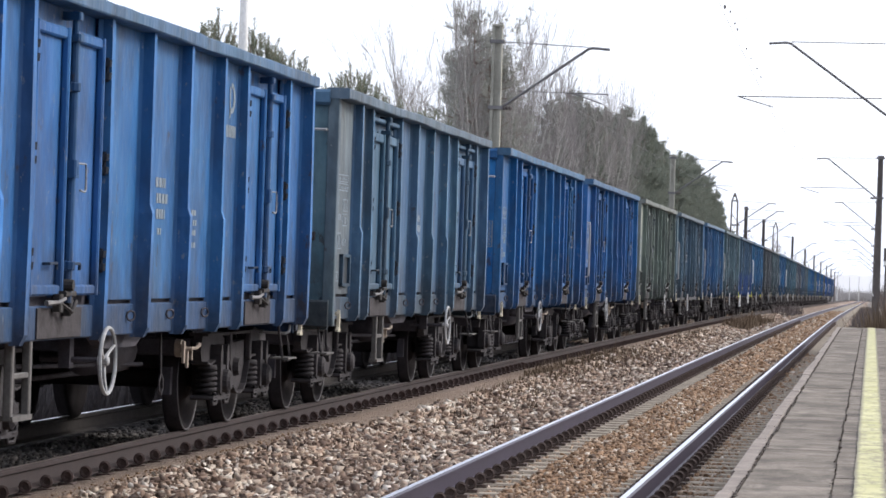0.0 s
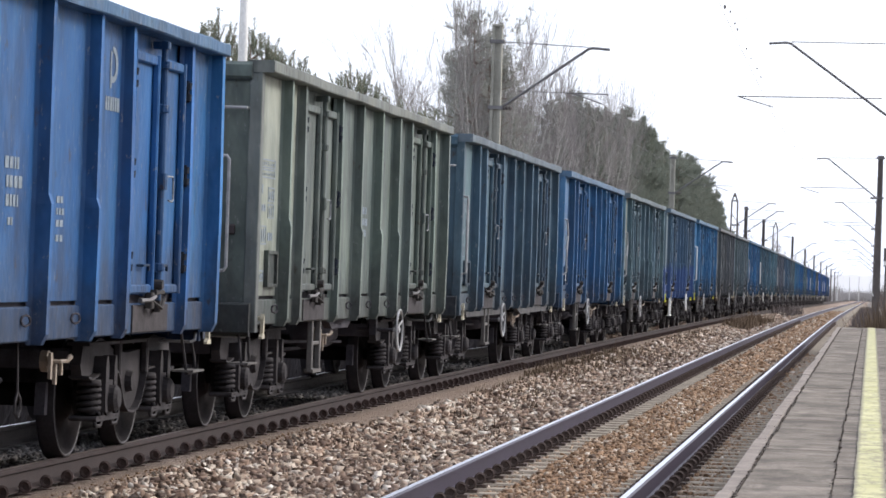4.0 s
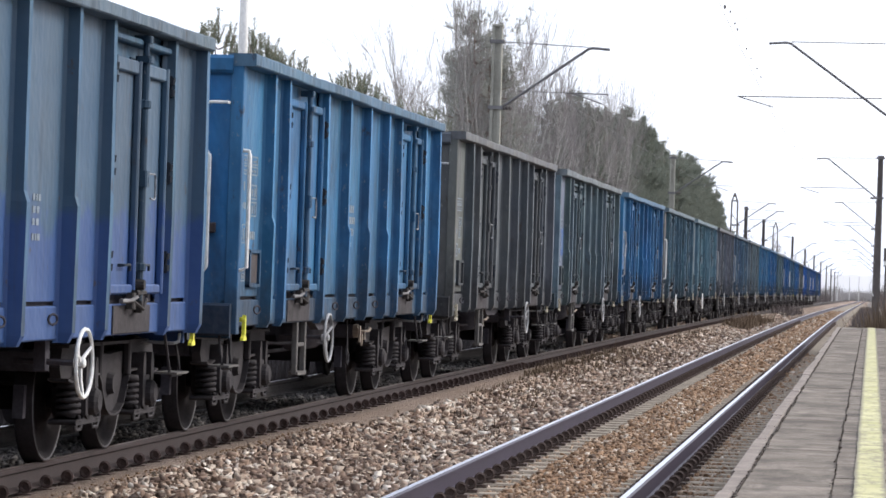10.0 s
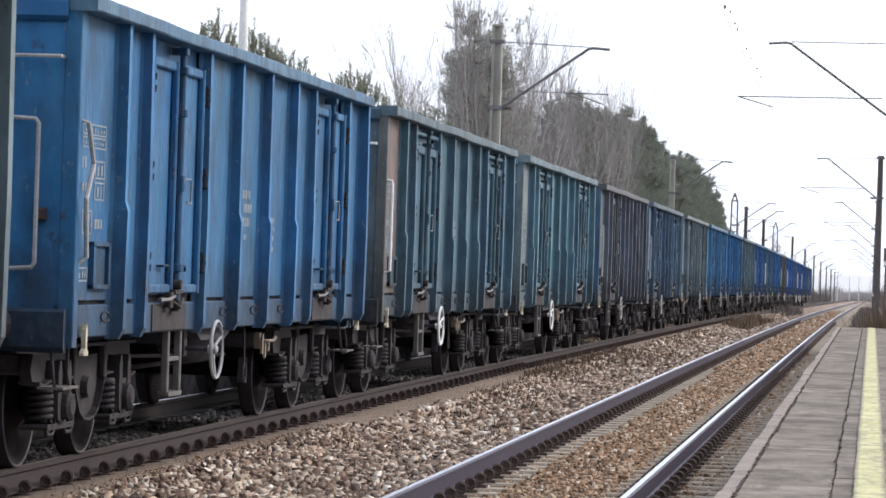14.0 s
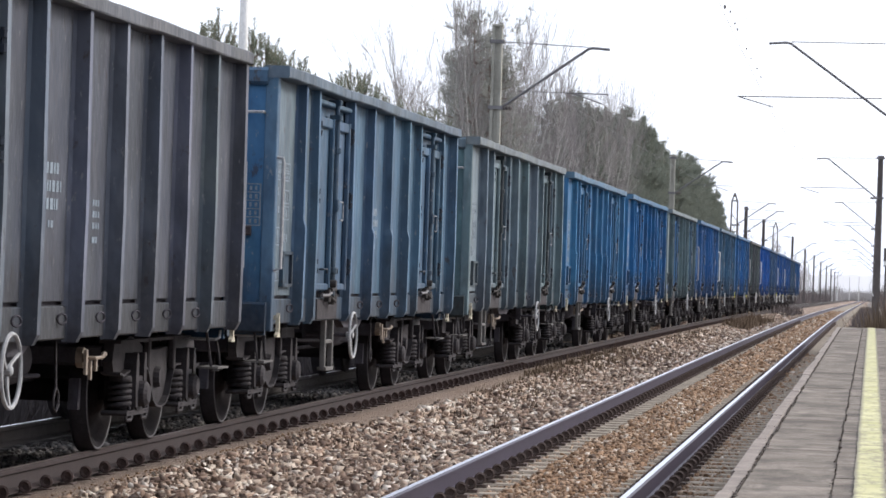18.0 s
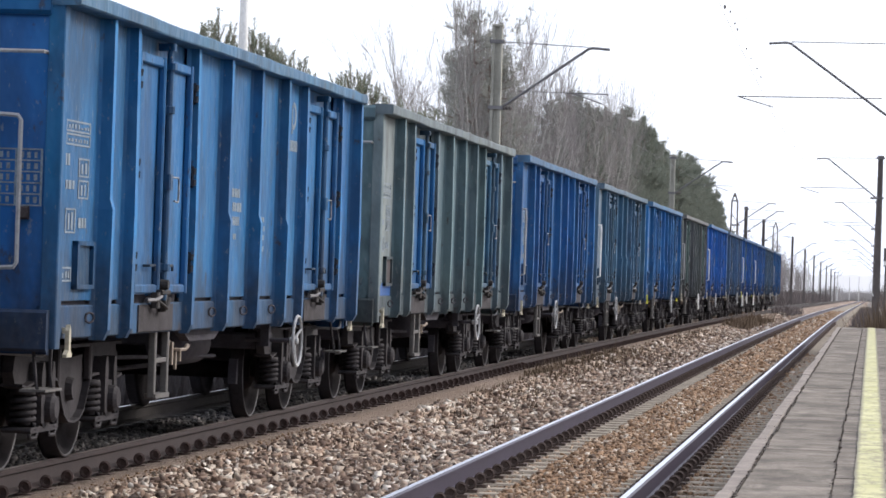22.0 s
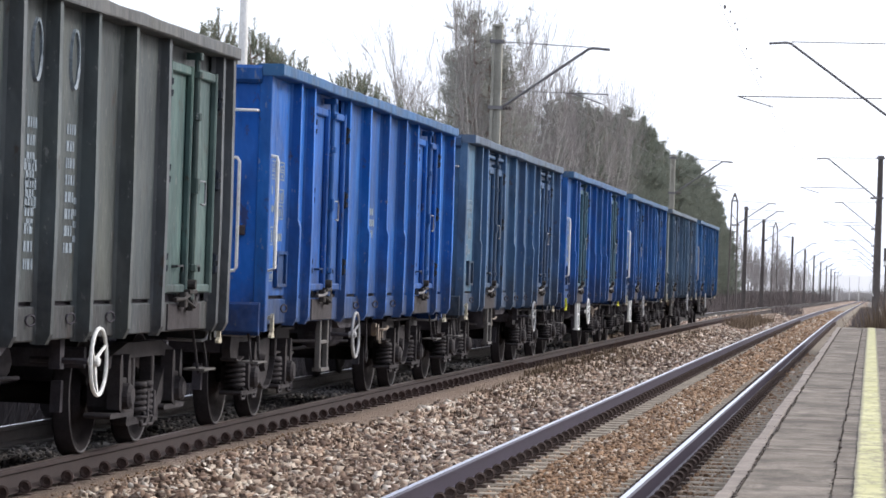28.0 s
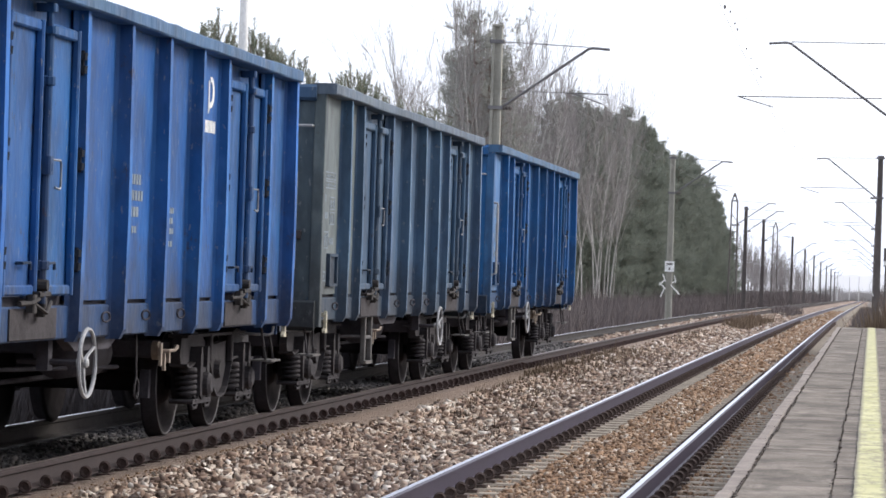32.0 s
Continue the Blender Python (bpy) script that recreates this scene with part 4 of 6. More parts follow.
    # pocket frame and lettering near the front corner
    if sx > 0:
        s = Shape()
        for a, b, c, d in ((1.36, 1.86, 1.30, 1.33), (1.36, 1.86, 1.60, 1.63), (1.36, 1.41, 1.30, 1.63), (1.81, 1.86, 1.30, 1.63)):
            s.box(SIDE, SIDE + 0.04, a, b, c, d)
        holder = put("label_holder", s, PAINT)
        put("backing", Shape().box(SIDE, SIDE + 0.012, 1.405, 1.815, 1.325, 1.605), PAINT, "darker backing of the label holder", holder)
        rng = random.Random(kind)
        marks = framed([(1.07, 1.75, 2.37, 2.45), (1.07, 1.75, 2.28, 2.36), (1.45, 1.74, 2.07, 2.20), (1.45, 1.74, 1.92, 2.05), (1.12, 1.40, 1.68, 1.85), (1.00, 1.32, 1.35, 1.45)], SIDE, 0.012, rng)
        marks.add(*dashes([(1.0, 2.14, 0.22, 0.08), (1.10, 1.98, 0.24, 0.06), (1.48, 1.72, 0.22, 0.07)], SIDE, rng).both())
        put("lettering", marks, MARK, "faded white stencilled frames and lettering blocks")["kind"] = "stuff"
        put("lettering", dashes([(6.80, 2.07, 0.34, 0.075), (6.84, 1.95, 0.38, 0.075), (6.84, 1.83, 0.30, 0.075), (6.90, 1.71, 0.16, 0.05)], SIDE, rng), MARK, "faded white stencilled lettering blocks")["kind"] = "stuff"
        put("lettering", dashes([(8.12, 1.88, 0.20, 0.045), (8.12, 1.80, 0.20, 0.045), (8.12, 1.72, 0.20, 0.045), (8.12, 1.62, 0.20, 0.045)], SIDE, rng), MARK, "faded white stencilled lettering blocks")["kind"] = "stuff"
    # steps and rails
    x, w = SIDE - 0.03, 0.22
    step = Shape()
    for yy in (-w, w):
        step.soft(x - 0.028, x + 0.028, yy - 0.03, yy + 0.03, 0.46, SILL + 0.03, "z", 0.008)
    step.soft(x - 0.02, x + 0.02, -w, w, 0.72, 0.76, "y", 0.008)
    step.prism([(-w - 0.03, 0.485), (-w - 0.01, 0.45), (w + 0.01, 0.45), (w + 0.03, 0.485)], "x", x - 0.05, x + 0.04)
    put("foot_step", step, STEPGREY, "dirty grey steel stirrup step").matrix_basis = pose(0, 4.30, 0)
    put("handrail", handrail([(SIDE + 0.02, FRONT + 0.04, 2.48), (SIDE + 0.10, FRONT + 0.04, 2.47), (SIDE + 0.105, FRONT + 0.04, 2.43), (SIDE + 0.105, FRONT + 0.04, 1.47), (SIDE + 0.02, FRONT + 0.04, 1.44)], 0.017), GREYPAINT, "pale grey grab rail")
    for yy in (FRONT + 0.30, REAR - 0.04):
        hook = Shape().prism([(yy - 0.025, SILL + 0.06), (yy + 0.0, SILL + 0.10), (yy + 0.025, SILL + 0.06), (yy + 0.022, SILL - 0.07), (yy + 0.06, SILL - 0.10), (yy + 0.06, SILL - 0.12), (yy - 0.08, SILL - 0.12), (yy - 0.08, SILL - 0.10), (yy - 0.025, SILL - 0.07)], "x", SIDE + 0.035, SIDE + 0.066)
        hook.prism([(SIDE, SILL + 0.04), (SIDE + 0.04, SILL + 0.04), (SIDE + 0.04, SILL + 0.08), (SIDE, SILL + 0.08)], "y", yy - 0.02, yy + 0.02)
        put("tow_hook", hook, CREAM, "cream-painted tow hook")
    return mid


def build_end(wagon, y, sy):
    """An end wall. sy: -1 for the leading end, 1 for the trailing one."""
    s = Shape().box(-SIDE + 0.02, SIDE - 0.02, min(y, y - sy * 0.06), max(y, y - sy * 0.06), SILL - 0.1, TOP - 0.1)
    part("end_wall", s, PAINT, wagon)
    part("end_rim", Shape().soft(-SIDE + 0.05, SIDE - 0.05, min(y - sy * 0.1, y + sy * 0.06), max(y - sy * 0.1, y + sy * 0.06), TOP - 0.17, TOP - 0.01, "x", 0.03), PAINT, wagon)
    for x in (-0.62, 0.62):
        part("end_rib", Shape().prism([(y, SILL - 0.1), (y + sy * 0.14, SILL + 0.05), (y + sy * 0.12, TOP - 0.2), (y, TOP - 0.15)], "x", x - 0.06, x + 0.06), PAINT, wagon)
    part("end_beam", Shape().soft(-SIDE, SIDE, min(y, y + sy * 0.1), max(y, y + sy * 0.1), 0.88, 1.16, "x", 0.02), PAINT, wagon)
    part("end_handrail", handrail([(0.98, y, 2.46), (0.98, y + sy * 0.09, 2.46), (1.14, y + sy * 0.11, 2.45), (1.16, y + sy * 0.11, 2.42), (1.16, y + sy * 0.11, 1.47), (1.14, y + sy * 0.11, 1.44), (0.99, y + sy * 0.09, 1.43), (0.99, y, 1.43)], 0.016), GREYPAINT, wagon, "pale grey grab rail")
    part("end_handrail", handrail([(0.95, y + sy * 0.10, 2.88), (1.3, y + sy * 0.10, 2.88), (1.3, y, 2.88)], 0.014), GREYPAINT, wagon, "pale grey grab rail")
    part("lamp_bracket", Shape().soft(1.13, 1.21, min(y, y + sy * 0.05), max(y, y + sy * 0.05), 1.76, 1.85, "x", 0.012), RUSTRED, wagon, "rusty red tail lamp bracket")
    marks, rng = Shape(), random.Random(3)
    for k in range(5):
        z = 1.85 + 0.075 * k
        for a, b, c, d in ((0.96, 1.29, z, z + 0.010), (0.96, 0.975, z + 0.01, z + 0.075), (1.275, 1.29, z + 0.01, z + 0.075), (1.10, 1.115, z + 0.01, z + 0.075)):
            marks.box(a, b, y + sy * 0.002, y + sy * 0.005, c, d)
        for x in (1.0, 1.05, 1.14, 1.19, 1.24):
            marks.box(x - 0.008, x + rng.uniform(0.008, 0.02), y + sy * 0.002, y + sy * 0.005, z + 0.022, z + 0.062)
    marks.box(0.96, 1.29, y + sy * 0.002, y + sy * 0.005, 2.225, 2.235)
    tagged(part("end_lettering", marks, MARK, wagon, "white stencilled grid with lettering blocks"), kind="stuff")
    for x in (-0.875, 0.875):
        buf = Shape().lathe([(0, 0.14), (sy * 0.30, 0.12), (sy * 0.30, 0.085), (sy * 0.52, 0.085), (sy * 0.52, 0.22), (sy * 0.57, 0.23), (sy * 0.60, 0.20)], "y", (x, y + sy * 0.1, 1.05), 16)
        part("buffer", buf, IRON, wagon, "grimy sprung buffer")
    part("coupling", Shape().box(-0.05, 0.05, min(y, y + sy * 0.34), max(y, y + sy * 0.34), 0.98, 1.10).tube([(-0.09, y + sy * 0.3, 1.02), (-0.09, y + sy * 0.72, 0.88), (0.09, y + sy * 0.72, 0.88), (0.09, y + sy * 0.3, 1.02)], 0.022, 6), IRON, wagon, "screw coupling")
    part("brake_hose", Shape().tube([(0.35, y + sy * 0.1, 0.9), (0.35, y + sy * 0.35, 0.72), (0.30, y + sy * 0.60, 0.60), (0.22, y + sy * 0.70, 0.72)], 0.03, 6), IRON, wagon, "black rubber brake hose")
    part("uncoupling_handle", Shape().tube([(1.0, y - sy * 0.10, 0.86), (1.30, y - sy * 0.12, 0.855), (1.33, y - sy * 0.10, 0.87), (1.33, y - sy * 0.06, 0.93)], 0.014, 6), GREYPAINT, wagon, "pale bent uncoupling handle")
    st = Shape()
    a, b = y + sy * 0.05, y - sy * 0.33
    st.tube([(1.26, y, SILL), (1.30, a, 0.72), (1.32, a, 0.60), (1.32, b, 0.60), (1.30, b, 0.72), (1.28, y - sy * 0.42, SILL)], 0.013, 5)
    step = part("corner_step", st, BOGIE, wagon, "worn dark corner step")
    part("step_plate", Shape().box(1.20, 1.38, min(y + sy * 0.08, y - sy * 0.36), max(y + sy * 0.08, y - sy * 0.36), 0.613, 0.630), STEPGREY, step)


def build_wagon(kind):
    w = empty("freight_wagon")
    build_side(w, kind, 1)
    build_side(w, kind, -1)
    build_end(w, FRONT, -1)
    build_end(w, REAR, 1)
    part("floor", Shape().box(-SIDE + 0.06, SIDE - 0.06, FRONT + 0.05, REAR - 0.05, FLOOR - 0.08, FLOOR - 0.02), IRON, w)
    under = Shape().soft(-0.16, 0.16, FRONT + 0.1, REAR - 0.1, 0.88, FLOOR - 0.08, "y", 0.02)
    for y in (2.6, 4.9, 7.1, 9.4, 11.6):
        under.soft(-SIDE + 0.1, SIDE - 0.1, y - 0.12, y + 0.12, 0.98, FLOOR - 0.08, "x", 0.02)
    part("underframe", under, IRON, w, "grimy steel underframe")
    part("cross_beam_end", Shape().prism([(5.35, SILL), (6.95, SILL), (6.65, 0.86), (5.65, 0.86)], "x", SIDE - 0.16, SIDE - 0.08), IRON, w)
    part("air_tank", Shape().lathe([(-0.55, 0.06), (-0.50, 0.19), (0.50, 0.19), (0.55, 0.06)], "y", (0.72, 7.9, 0.78), 16), IRON, w, "dark brake air tank", True)
    part("brake_cylinder", Shape().lathe([(-0.3, 0.09), (-0.26, 0.17), (0.26, 0.17), (0.3, 0.09)], "y", (-0.35, 6.2, 0.78), 14), IRON, w, "", True)
    part("brake_rod", Shape().tube([(0.28, 3.4, 0.55), (0.28, 10.8, 0.55)], 0.022, 6).tube([(0.55, 4.6, 0.72), (0.9, 8.6, 0.66)], 0.018, 6), IRON, w)
    # the brake changeover gear by the sill
    gear = Shape().lathe([(0, 0.075), (0.05, 0.075), (0.07, 0.05)], "x", (SIDE - 0.20, 0, 0.80), 12)
    gear.tube([(SIDE - 0.14, 0, 0.80), (SIDE - 0.08, 0.03, 0.80), (SIDE - 0.06, 0.15, 0.80), (SIDE - 0.05, 0.20, 0.83)], [0.016, 0.014, 0.014, 0.022], 6)
    gear.box(SIDE - 0.13, SIDE - 0.11, -0.10, -0.05, 0.68, 0.86).box(SIDE - 0.12, SIDE - 0.10, 0.16, 0.20, 0.70, 0.80).box(SIDE - 0.125, SIDE - 0.105, 0.02, 0.06, 0.64, 0.78)
    part("changeover_lever", gear, ORANGE, w, "pale rust-flecked brake changeover gear", at=pose(0, 8.6, 0))
    loop = Shape().tube([(SIDE - 0.12, 0, 0.94), (SIDE - 0.11, 0.0, 0.62), (SIDE - 0.11, -0.05, 0.56), (SIDE - 0.11, -0.05, 0.49), (SIDE - 0.11, 0.02, 0.45), (SIDE - 0.11, 0.08, 0.50), (SIDE - 0.11, 0.08, 0.57), (SIDE - 0.11, 0.01, 0.62)], 0.010, 5)
    part("release_pull", loop, BOGIE, w, "hanging brake release pull", at=pose(0, 7.55, 0))
    hub, rr = SIDE + 0.14, 0.232
    s = Shape().tube([(hub, rr * math.cos(a), 0.80 + rr * math.sin(a)) for a in [k * math.pi / 14 for k in range(28)]], 0.0145, 6, True)
    for k in range(3):
        a = k * 2 * math.pi / 3 + 0.5
        s.tube([(hub - 0.03, 0, 0.80), (hub - 0.02, rr * 0.5 * math.cos(a), 0.80 + rr * 0.5 * math.sin(a)), (hub, rr * math.cos(a), 0.80 + rr * math.sin(a))], [0.017, 0.012, 0.011], 5)
    s.lathe([(-0.05, 0.034), (0.02, 0.034), (0.03, 0.022)], "x", (hub - 0.02, 0, 0.80), 10)
    wheel = part("hand_wheel", s, GREYPAINT, w, "pale painted hand brake wheel", at=pose(0, 5.12, 0))
    part("wheel_shaft", Shape().tube([(SIDE - 0.35, 0, 0.80), (hub - 0.04, 0, 0.80)], 0.022, 6).box(SIDE - 0.20, SIDE - 0.12, -0.06, 0.06, 0.74, SILL + 0.1), IRON, wheel, "dark greasy shaft")
    for y in (2.72, 11.85):
        build_bogie(w, y)
    for y in (1.79, 3.65, 10.92, 12.78):
        part("wheelset", WHEELSET, None, w, "worn steel wheelset", at=pose(0, y, 0.46))
    return w


FRAME = {sx: frame_shape(sx).mesh("side_frame", BOGIE) for sx in (1, -1)}
AXLEBOX = {(sx, ax): axlebox_shape(ax, sx).mesh("axle_box", BOGIE) for sx in (1, -1) for ax in (-0.93, 0.93)}
SPRING = {sx: spring_shape(0, 0.345, 0.555, sx * 1.02, 0.080).mesh("coil_spring", BOGIE, True) for sx in (1, -1)}
BRAKE = {sx: Shape().prism([(-0.04, 0.34), (0.04, 0.34), (0.05, 0.58), (-0.02, 0.58)], "x", min(sx * 0.68, sx * 0.76), max(sx * 0.68, sx * 0.76)).mesh("brake_shoe", IRON) for sx in (1, -1)}
ARCH = {sx: arch_frame_shape(sx).mesh("side_frame", BOGIE) for sx in (1, -1)}
WHEELSET = wheelset_shape().mesh("wheelset", WHEEL)
WHEELSET.materials.append(TREAD)
for poly in WHEELSET.polygons:
    c = poly.center
    if 0.437 < math.hypot(c.y, c.z) < 0.462 and 0.80 < abs(c.x):
        poly.material_index = 1
WHEELSET.polygons.foreach_set("use_smooth", [True] * len(WHEELSET.polygons))


def tone(r, g, b, k=1.0):
    return (*(min(1.0, c * k) for c in srgb(r, g, b)), 1.0)


# kind, body colour, door colour, leading end colour, leading corner panel colour, label
def hue(text):
    """Red, green and blue out of a colour's short name, or nothing."""
    return tuple(int(text[k:k + 2], 16) for k in (0, 2, 4)) if text else None


WAGONS = [
    ("A", "20568e", None, None, None, "faded blue open freight wagon with ribbed steel sides"),
    ("E", "395a77", None, "3d5865", "62707d", "slate-teal open freight wagon with patchy paint"),
    ("B", "145086", None, "115189", None, "blue open freight wagon with narrow ribs"),
    ("A", "1a5087", None, "154982", None, "blue open freight wagon with pale grab rails"),
    ("A", "566461", None, "4b5653", "858f8b", "khaki open freight wagon with rust-streaked end"),
    ("B", "3a5367", None, "374f60", "546d7a", "slate-blue open freight wagon with narrow ribs"),
    ("B", "26527c", None, "22527e", "4a6c90", "blue open freight wagon with a bent grab rail"),
    ("E", "48616e", None, "1c527e", "687974", "grey-green open freight wagon with a worn front panel"),
    ("E", "2f4f6a", None, "3c5766", "64767c", "teal open freight wagon patched in blue below"),
    ("A", "2a608c", None, "235887", None, "bright blue open freight wagon with yellow hooks"),
    ("B", "495159", None, "464949", "5f6666", "brown-grey open freight wagon, paint worn to primer"),
    ("E", "4b5d67", None, "3f6875", "646f84", "grey-green open freight wagon with blue touch-ups"),
    ("A", "285c89", None, "255a86", None, "blue open freight wagon with ribbed sides"),
    ("E", "3d5c6f", None, "42545f", "645f5f", "faded blue-green open freight wagon with a brownish corner panel"),
    ("E", "486a7c", None, "4b6874", "6b7880", "pale teal open freight wagon"),
    ("C", "444c57", None, "175178", "545a60", "dark grey open freight wagon with one side door"),
    ("E", "3c5871", None, "305678", "5b6e7e", "teal-blue open freight wagon"),
    ("B", "536671", None, "456169", "71858f", "grey-green open freight wagon with a pale corner panel"),
    ("A", "2e6189", None, "1f5680", None, "light blue open freight wagon"),
    ("A", "1a588b", None, "174f88", None, "blue open freight wagon with a number panel"),
    ("B", "4b626c", "1e5b8f", "4d666c", "7b8990", "sage green open freight wagon with blue doors"),
    ("B", "1b5288", None, "154b83", None, "blue open freight wagon with straight ribs"),
    ("E", "335876", None, "32556f", "5a6f83", "slate-teal open freight wagon"),
    ("A", "1d5b93", None, "195794", None, "blue open freight wagon with a white grab rail"),
    ("D", "444c50", "465f5f", "434a4b", "5b6869", "dark olive open freight wagon with tall white marks"),
    ("A", "0b53a1", None, "094fa1", None, "freshly painted bright blue open freight wagon"),
    ("E", "335378", None, "315272", "496f91", "slate-blue open freight wagon"),
    ("A", "104c90", "3c5f74", "0d468c", None, "royal blue open freight wagon with grey-green doors"),
    ("B", "174e8a", None, "134985", None, "blue open freight wagon with two white grab rails"),
    ("B", "39536e", None, "415058", "647074", "slate-grey open freight wagon with a rusty corner"),
    ("B", "1b5288", None, "1d5588", "476fa0", "blue open freight wagon, the last of the train"),
]

PROTOTYPES = {}
TRAIN = []
for i, (kind, body, door, end, front, label) in enumerate(WAGONS):
    here = pose(FAR_TRACK, JOINTS[i], -drop(JOINTS[i] + 7))
    if kind in PROTOTYPES:
        wagon = copy_thing(PROTOTYPES[kind], here)
    else:
        wagon = build_wagon(kind)
        wagon.matrix_basis = here
        PROTOTYPES[kind] = wagon
    tagged(wagon, label, "freight wagon", "wagons of the train")
    TRAIN.append(wagon)

# where each wagon's hand wheel stands along its side
WHEEL_AT = [4.86, 9.01, 5.77, 4.81, 8.96, 5.07, 4.99, 4.91, 9.1, 5.0, 8.97, 9.23, 5.23, 5.06, 4.95, 5.6, 4.91, 9.03, 9.32, 9.42, 9.12, 5.74, 4.76, 9.22, 8.44, 5.37, 8.99, 4.71, 5.12, 9.06, 5.0]

# wagons whose ribs stand a little off the common spacing
RIBS_AT = {17: (0, -0.33, -0.25, -0.08), 6: (-0.04, 0.08, 0.12, 0.04)}

RNG = random.Random(11)
for i, wagon in enumerate(TRAIN):
    kind, body, door, end, front, label = WAGONS[i]
    body, door, end, front = hue(body), hue(door), hue(end), hue(front)
    panels = posts = ribs = leaves = 0
    for ob in wagon.children_recursive:
        name = ob.name.split(".")[0]
        k = RNG.uniform(0.92, 1.08)
        rgb = body
        if name in ("door_leaf", "lock_bar") and door:
            leaves += name == "door_leaf"
            rgb = door if i != 20 or leaves < 3 else tuple((a + b) / 2 for a, b in zip(body, door))
        if name in ("end_wall", "end_rib", "end_beam") and end and ob.matrix_basis is not None:
            rgb = tuple(c * 1.10 for c in end)
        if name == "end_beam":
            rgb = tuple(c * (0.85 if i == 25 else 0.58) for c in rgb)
        if name == "side_panel":
            panels += 1
            if panels == 1 and front:
                rgb = tuple(c * 0.94 for c in front)
        if name == "corner_post" and front and end:
            rgb = tuple((a + b) / 2 for a, b in zip(front, end)) if posts == 0 else body
            posts += 1
        if name == "side_sill":
            rgb = tuple(c * 0.86 for c in rgb)
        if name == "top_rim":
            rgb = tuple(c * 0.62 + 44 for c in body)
        if name == "label_holder":
            rgb = tuple(c * 0.78 for c in rgb)
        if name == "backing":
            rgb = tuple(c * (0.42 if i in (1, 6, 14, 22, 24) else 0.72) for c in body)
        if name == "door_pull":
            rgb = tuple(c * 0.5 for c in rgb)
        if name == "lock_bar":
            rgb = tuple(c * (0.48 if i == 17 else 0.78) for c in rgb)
        # Half the body colour: grime and the shade of the recess painted together.
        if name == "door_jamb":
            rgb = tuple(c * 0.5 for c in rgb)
        if name == "hand_wheel":
            ob.matrix_basis = pose(0, WHEEL_AT[i], 0)
        if name == "rib" and i in RIBS_AT:
            ob.matrix_basis = pose(0, RIBS_AT[i][ribs % 4], 0)
            ribs += 1
        if name == "release_pull":
            ob.matrix_basis = pose(0, 4.9 if WHEEL_AT[i] > 7 else 7.7, 0)
        if name == "changeover_lever":
            ob.matrix_basis = pose(0, 5.25 if WHEEL_AT[i] > 7 else 8.65, 0)
        if name == "foot_step":
            ob.matrix_basis = pose(0, 3.1 if i in (0, 17, 28) else 4.3, 0)
        if name in ("rib", "door_post"):
            rgb = tuple(c * (1.16 if i == 15 else 0.98) for c in rgb)
        if name in ("rib", "side_panel", "door_leaf", "door_post", "corner_post"):
            rgb = tuple(c * RNG.uniform(0.98, 1.02) for c in rgb)
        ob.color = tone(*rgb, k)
        if i == 8 and ob.data and name in ("side_panel", "rib", "door_post", "door_leaf", "side_sill", "corner_post", "end_wall", "end_rib"):
            ob.material_slots[0].link = "OBJECT"
            ob.material_slots[0].material = PATCHED
        if name == "hand_wheel" or name == "handrail" or name == "end_handrail" or name == "foot_step":
            if i in ((8, 13, 14, 24, 27) if name == "hand_wheel" else (8, 27, 28) if name == "foot_step" else (8, 9, 13, 22, 25, 27, 28)):
                ob.material_slots[0].link = "OBJECT"
                ob.material_slots[0].material = WHITE
        if name == "tow_hook" and i in (8, 9, 23, 27):
            ob.material_slots[0].link = "OBJECT"
            ob.material_slots[0].material = YELLOWP


# one wagon has deep skirts under its sill
for edge in ([(1.9, SILL), (6.3, SILL), (6.22, 0.865), (2.05, 0.865)], [(8.2, SILL), (13.05, SILL), (12.8, 0.87), (8.85, 0.84)]):
    skirt = part("sill_skirt", Shape().prism(edge, "x", SIDE - 0.07, SIDE - 0.02), PAINT, TRAIN[5], "dusty grey skirt plate under the sill")
    skirt.color = tone(78, 82, 86)

# most wagons carry one grab rail at the leading corner, some a second one on the side; one has neither
for i, wagon in enumerate(TRAIN):
    for ob in list(wagon.children):
        if ob.name.startswith("handrail") and i not in (3, 5, 6, 7, 9, 12, 13, 15, 16, 21, 22, 24, 25, 27, 28, 30):
            bpy.data.objects.remove(ob)
        elif ob.name.startswith("end_lettering") and i not in (2, 15, 16, 19, 22, 28):
            bpy.data.objects.remove(ob)
        elif ob.name.startswith("end_handrail") and i == 18:
            bpy.data.objects.remove(ob)

# two wagons run on older arch-bar bogies with their springs in the middle
for i in (2, 24):
    for bogie in [ob for ob in TRAIN[i].children if ob.name.startswith("bogie")]:
        for ob in bogie.children:
            name = ob.name.split(".")[0]
            if name == "side_frame":
                ob.data = ARCH[1 if ob.data is FRAME[1] else -1]
            if name == "coil_spring":
                y = ob.matrix_basis.translation.y
                ob.matrix_basis = pose(0, (0.11 if y > 0 else -0.11) + (0.0 if abs(y) > 0.93 else 0.01), -0.06)


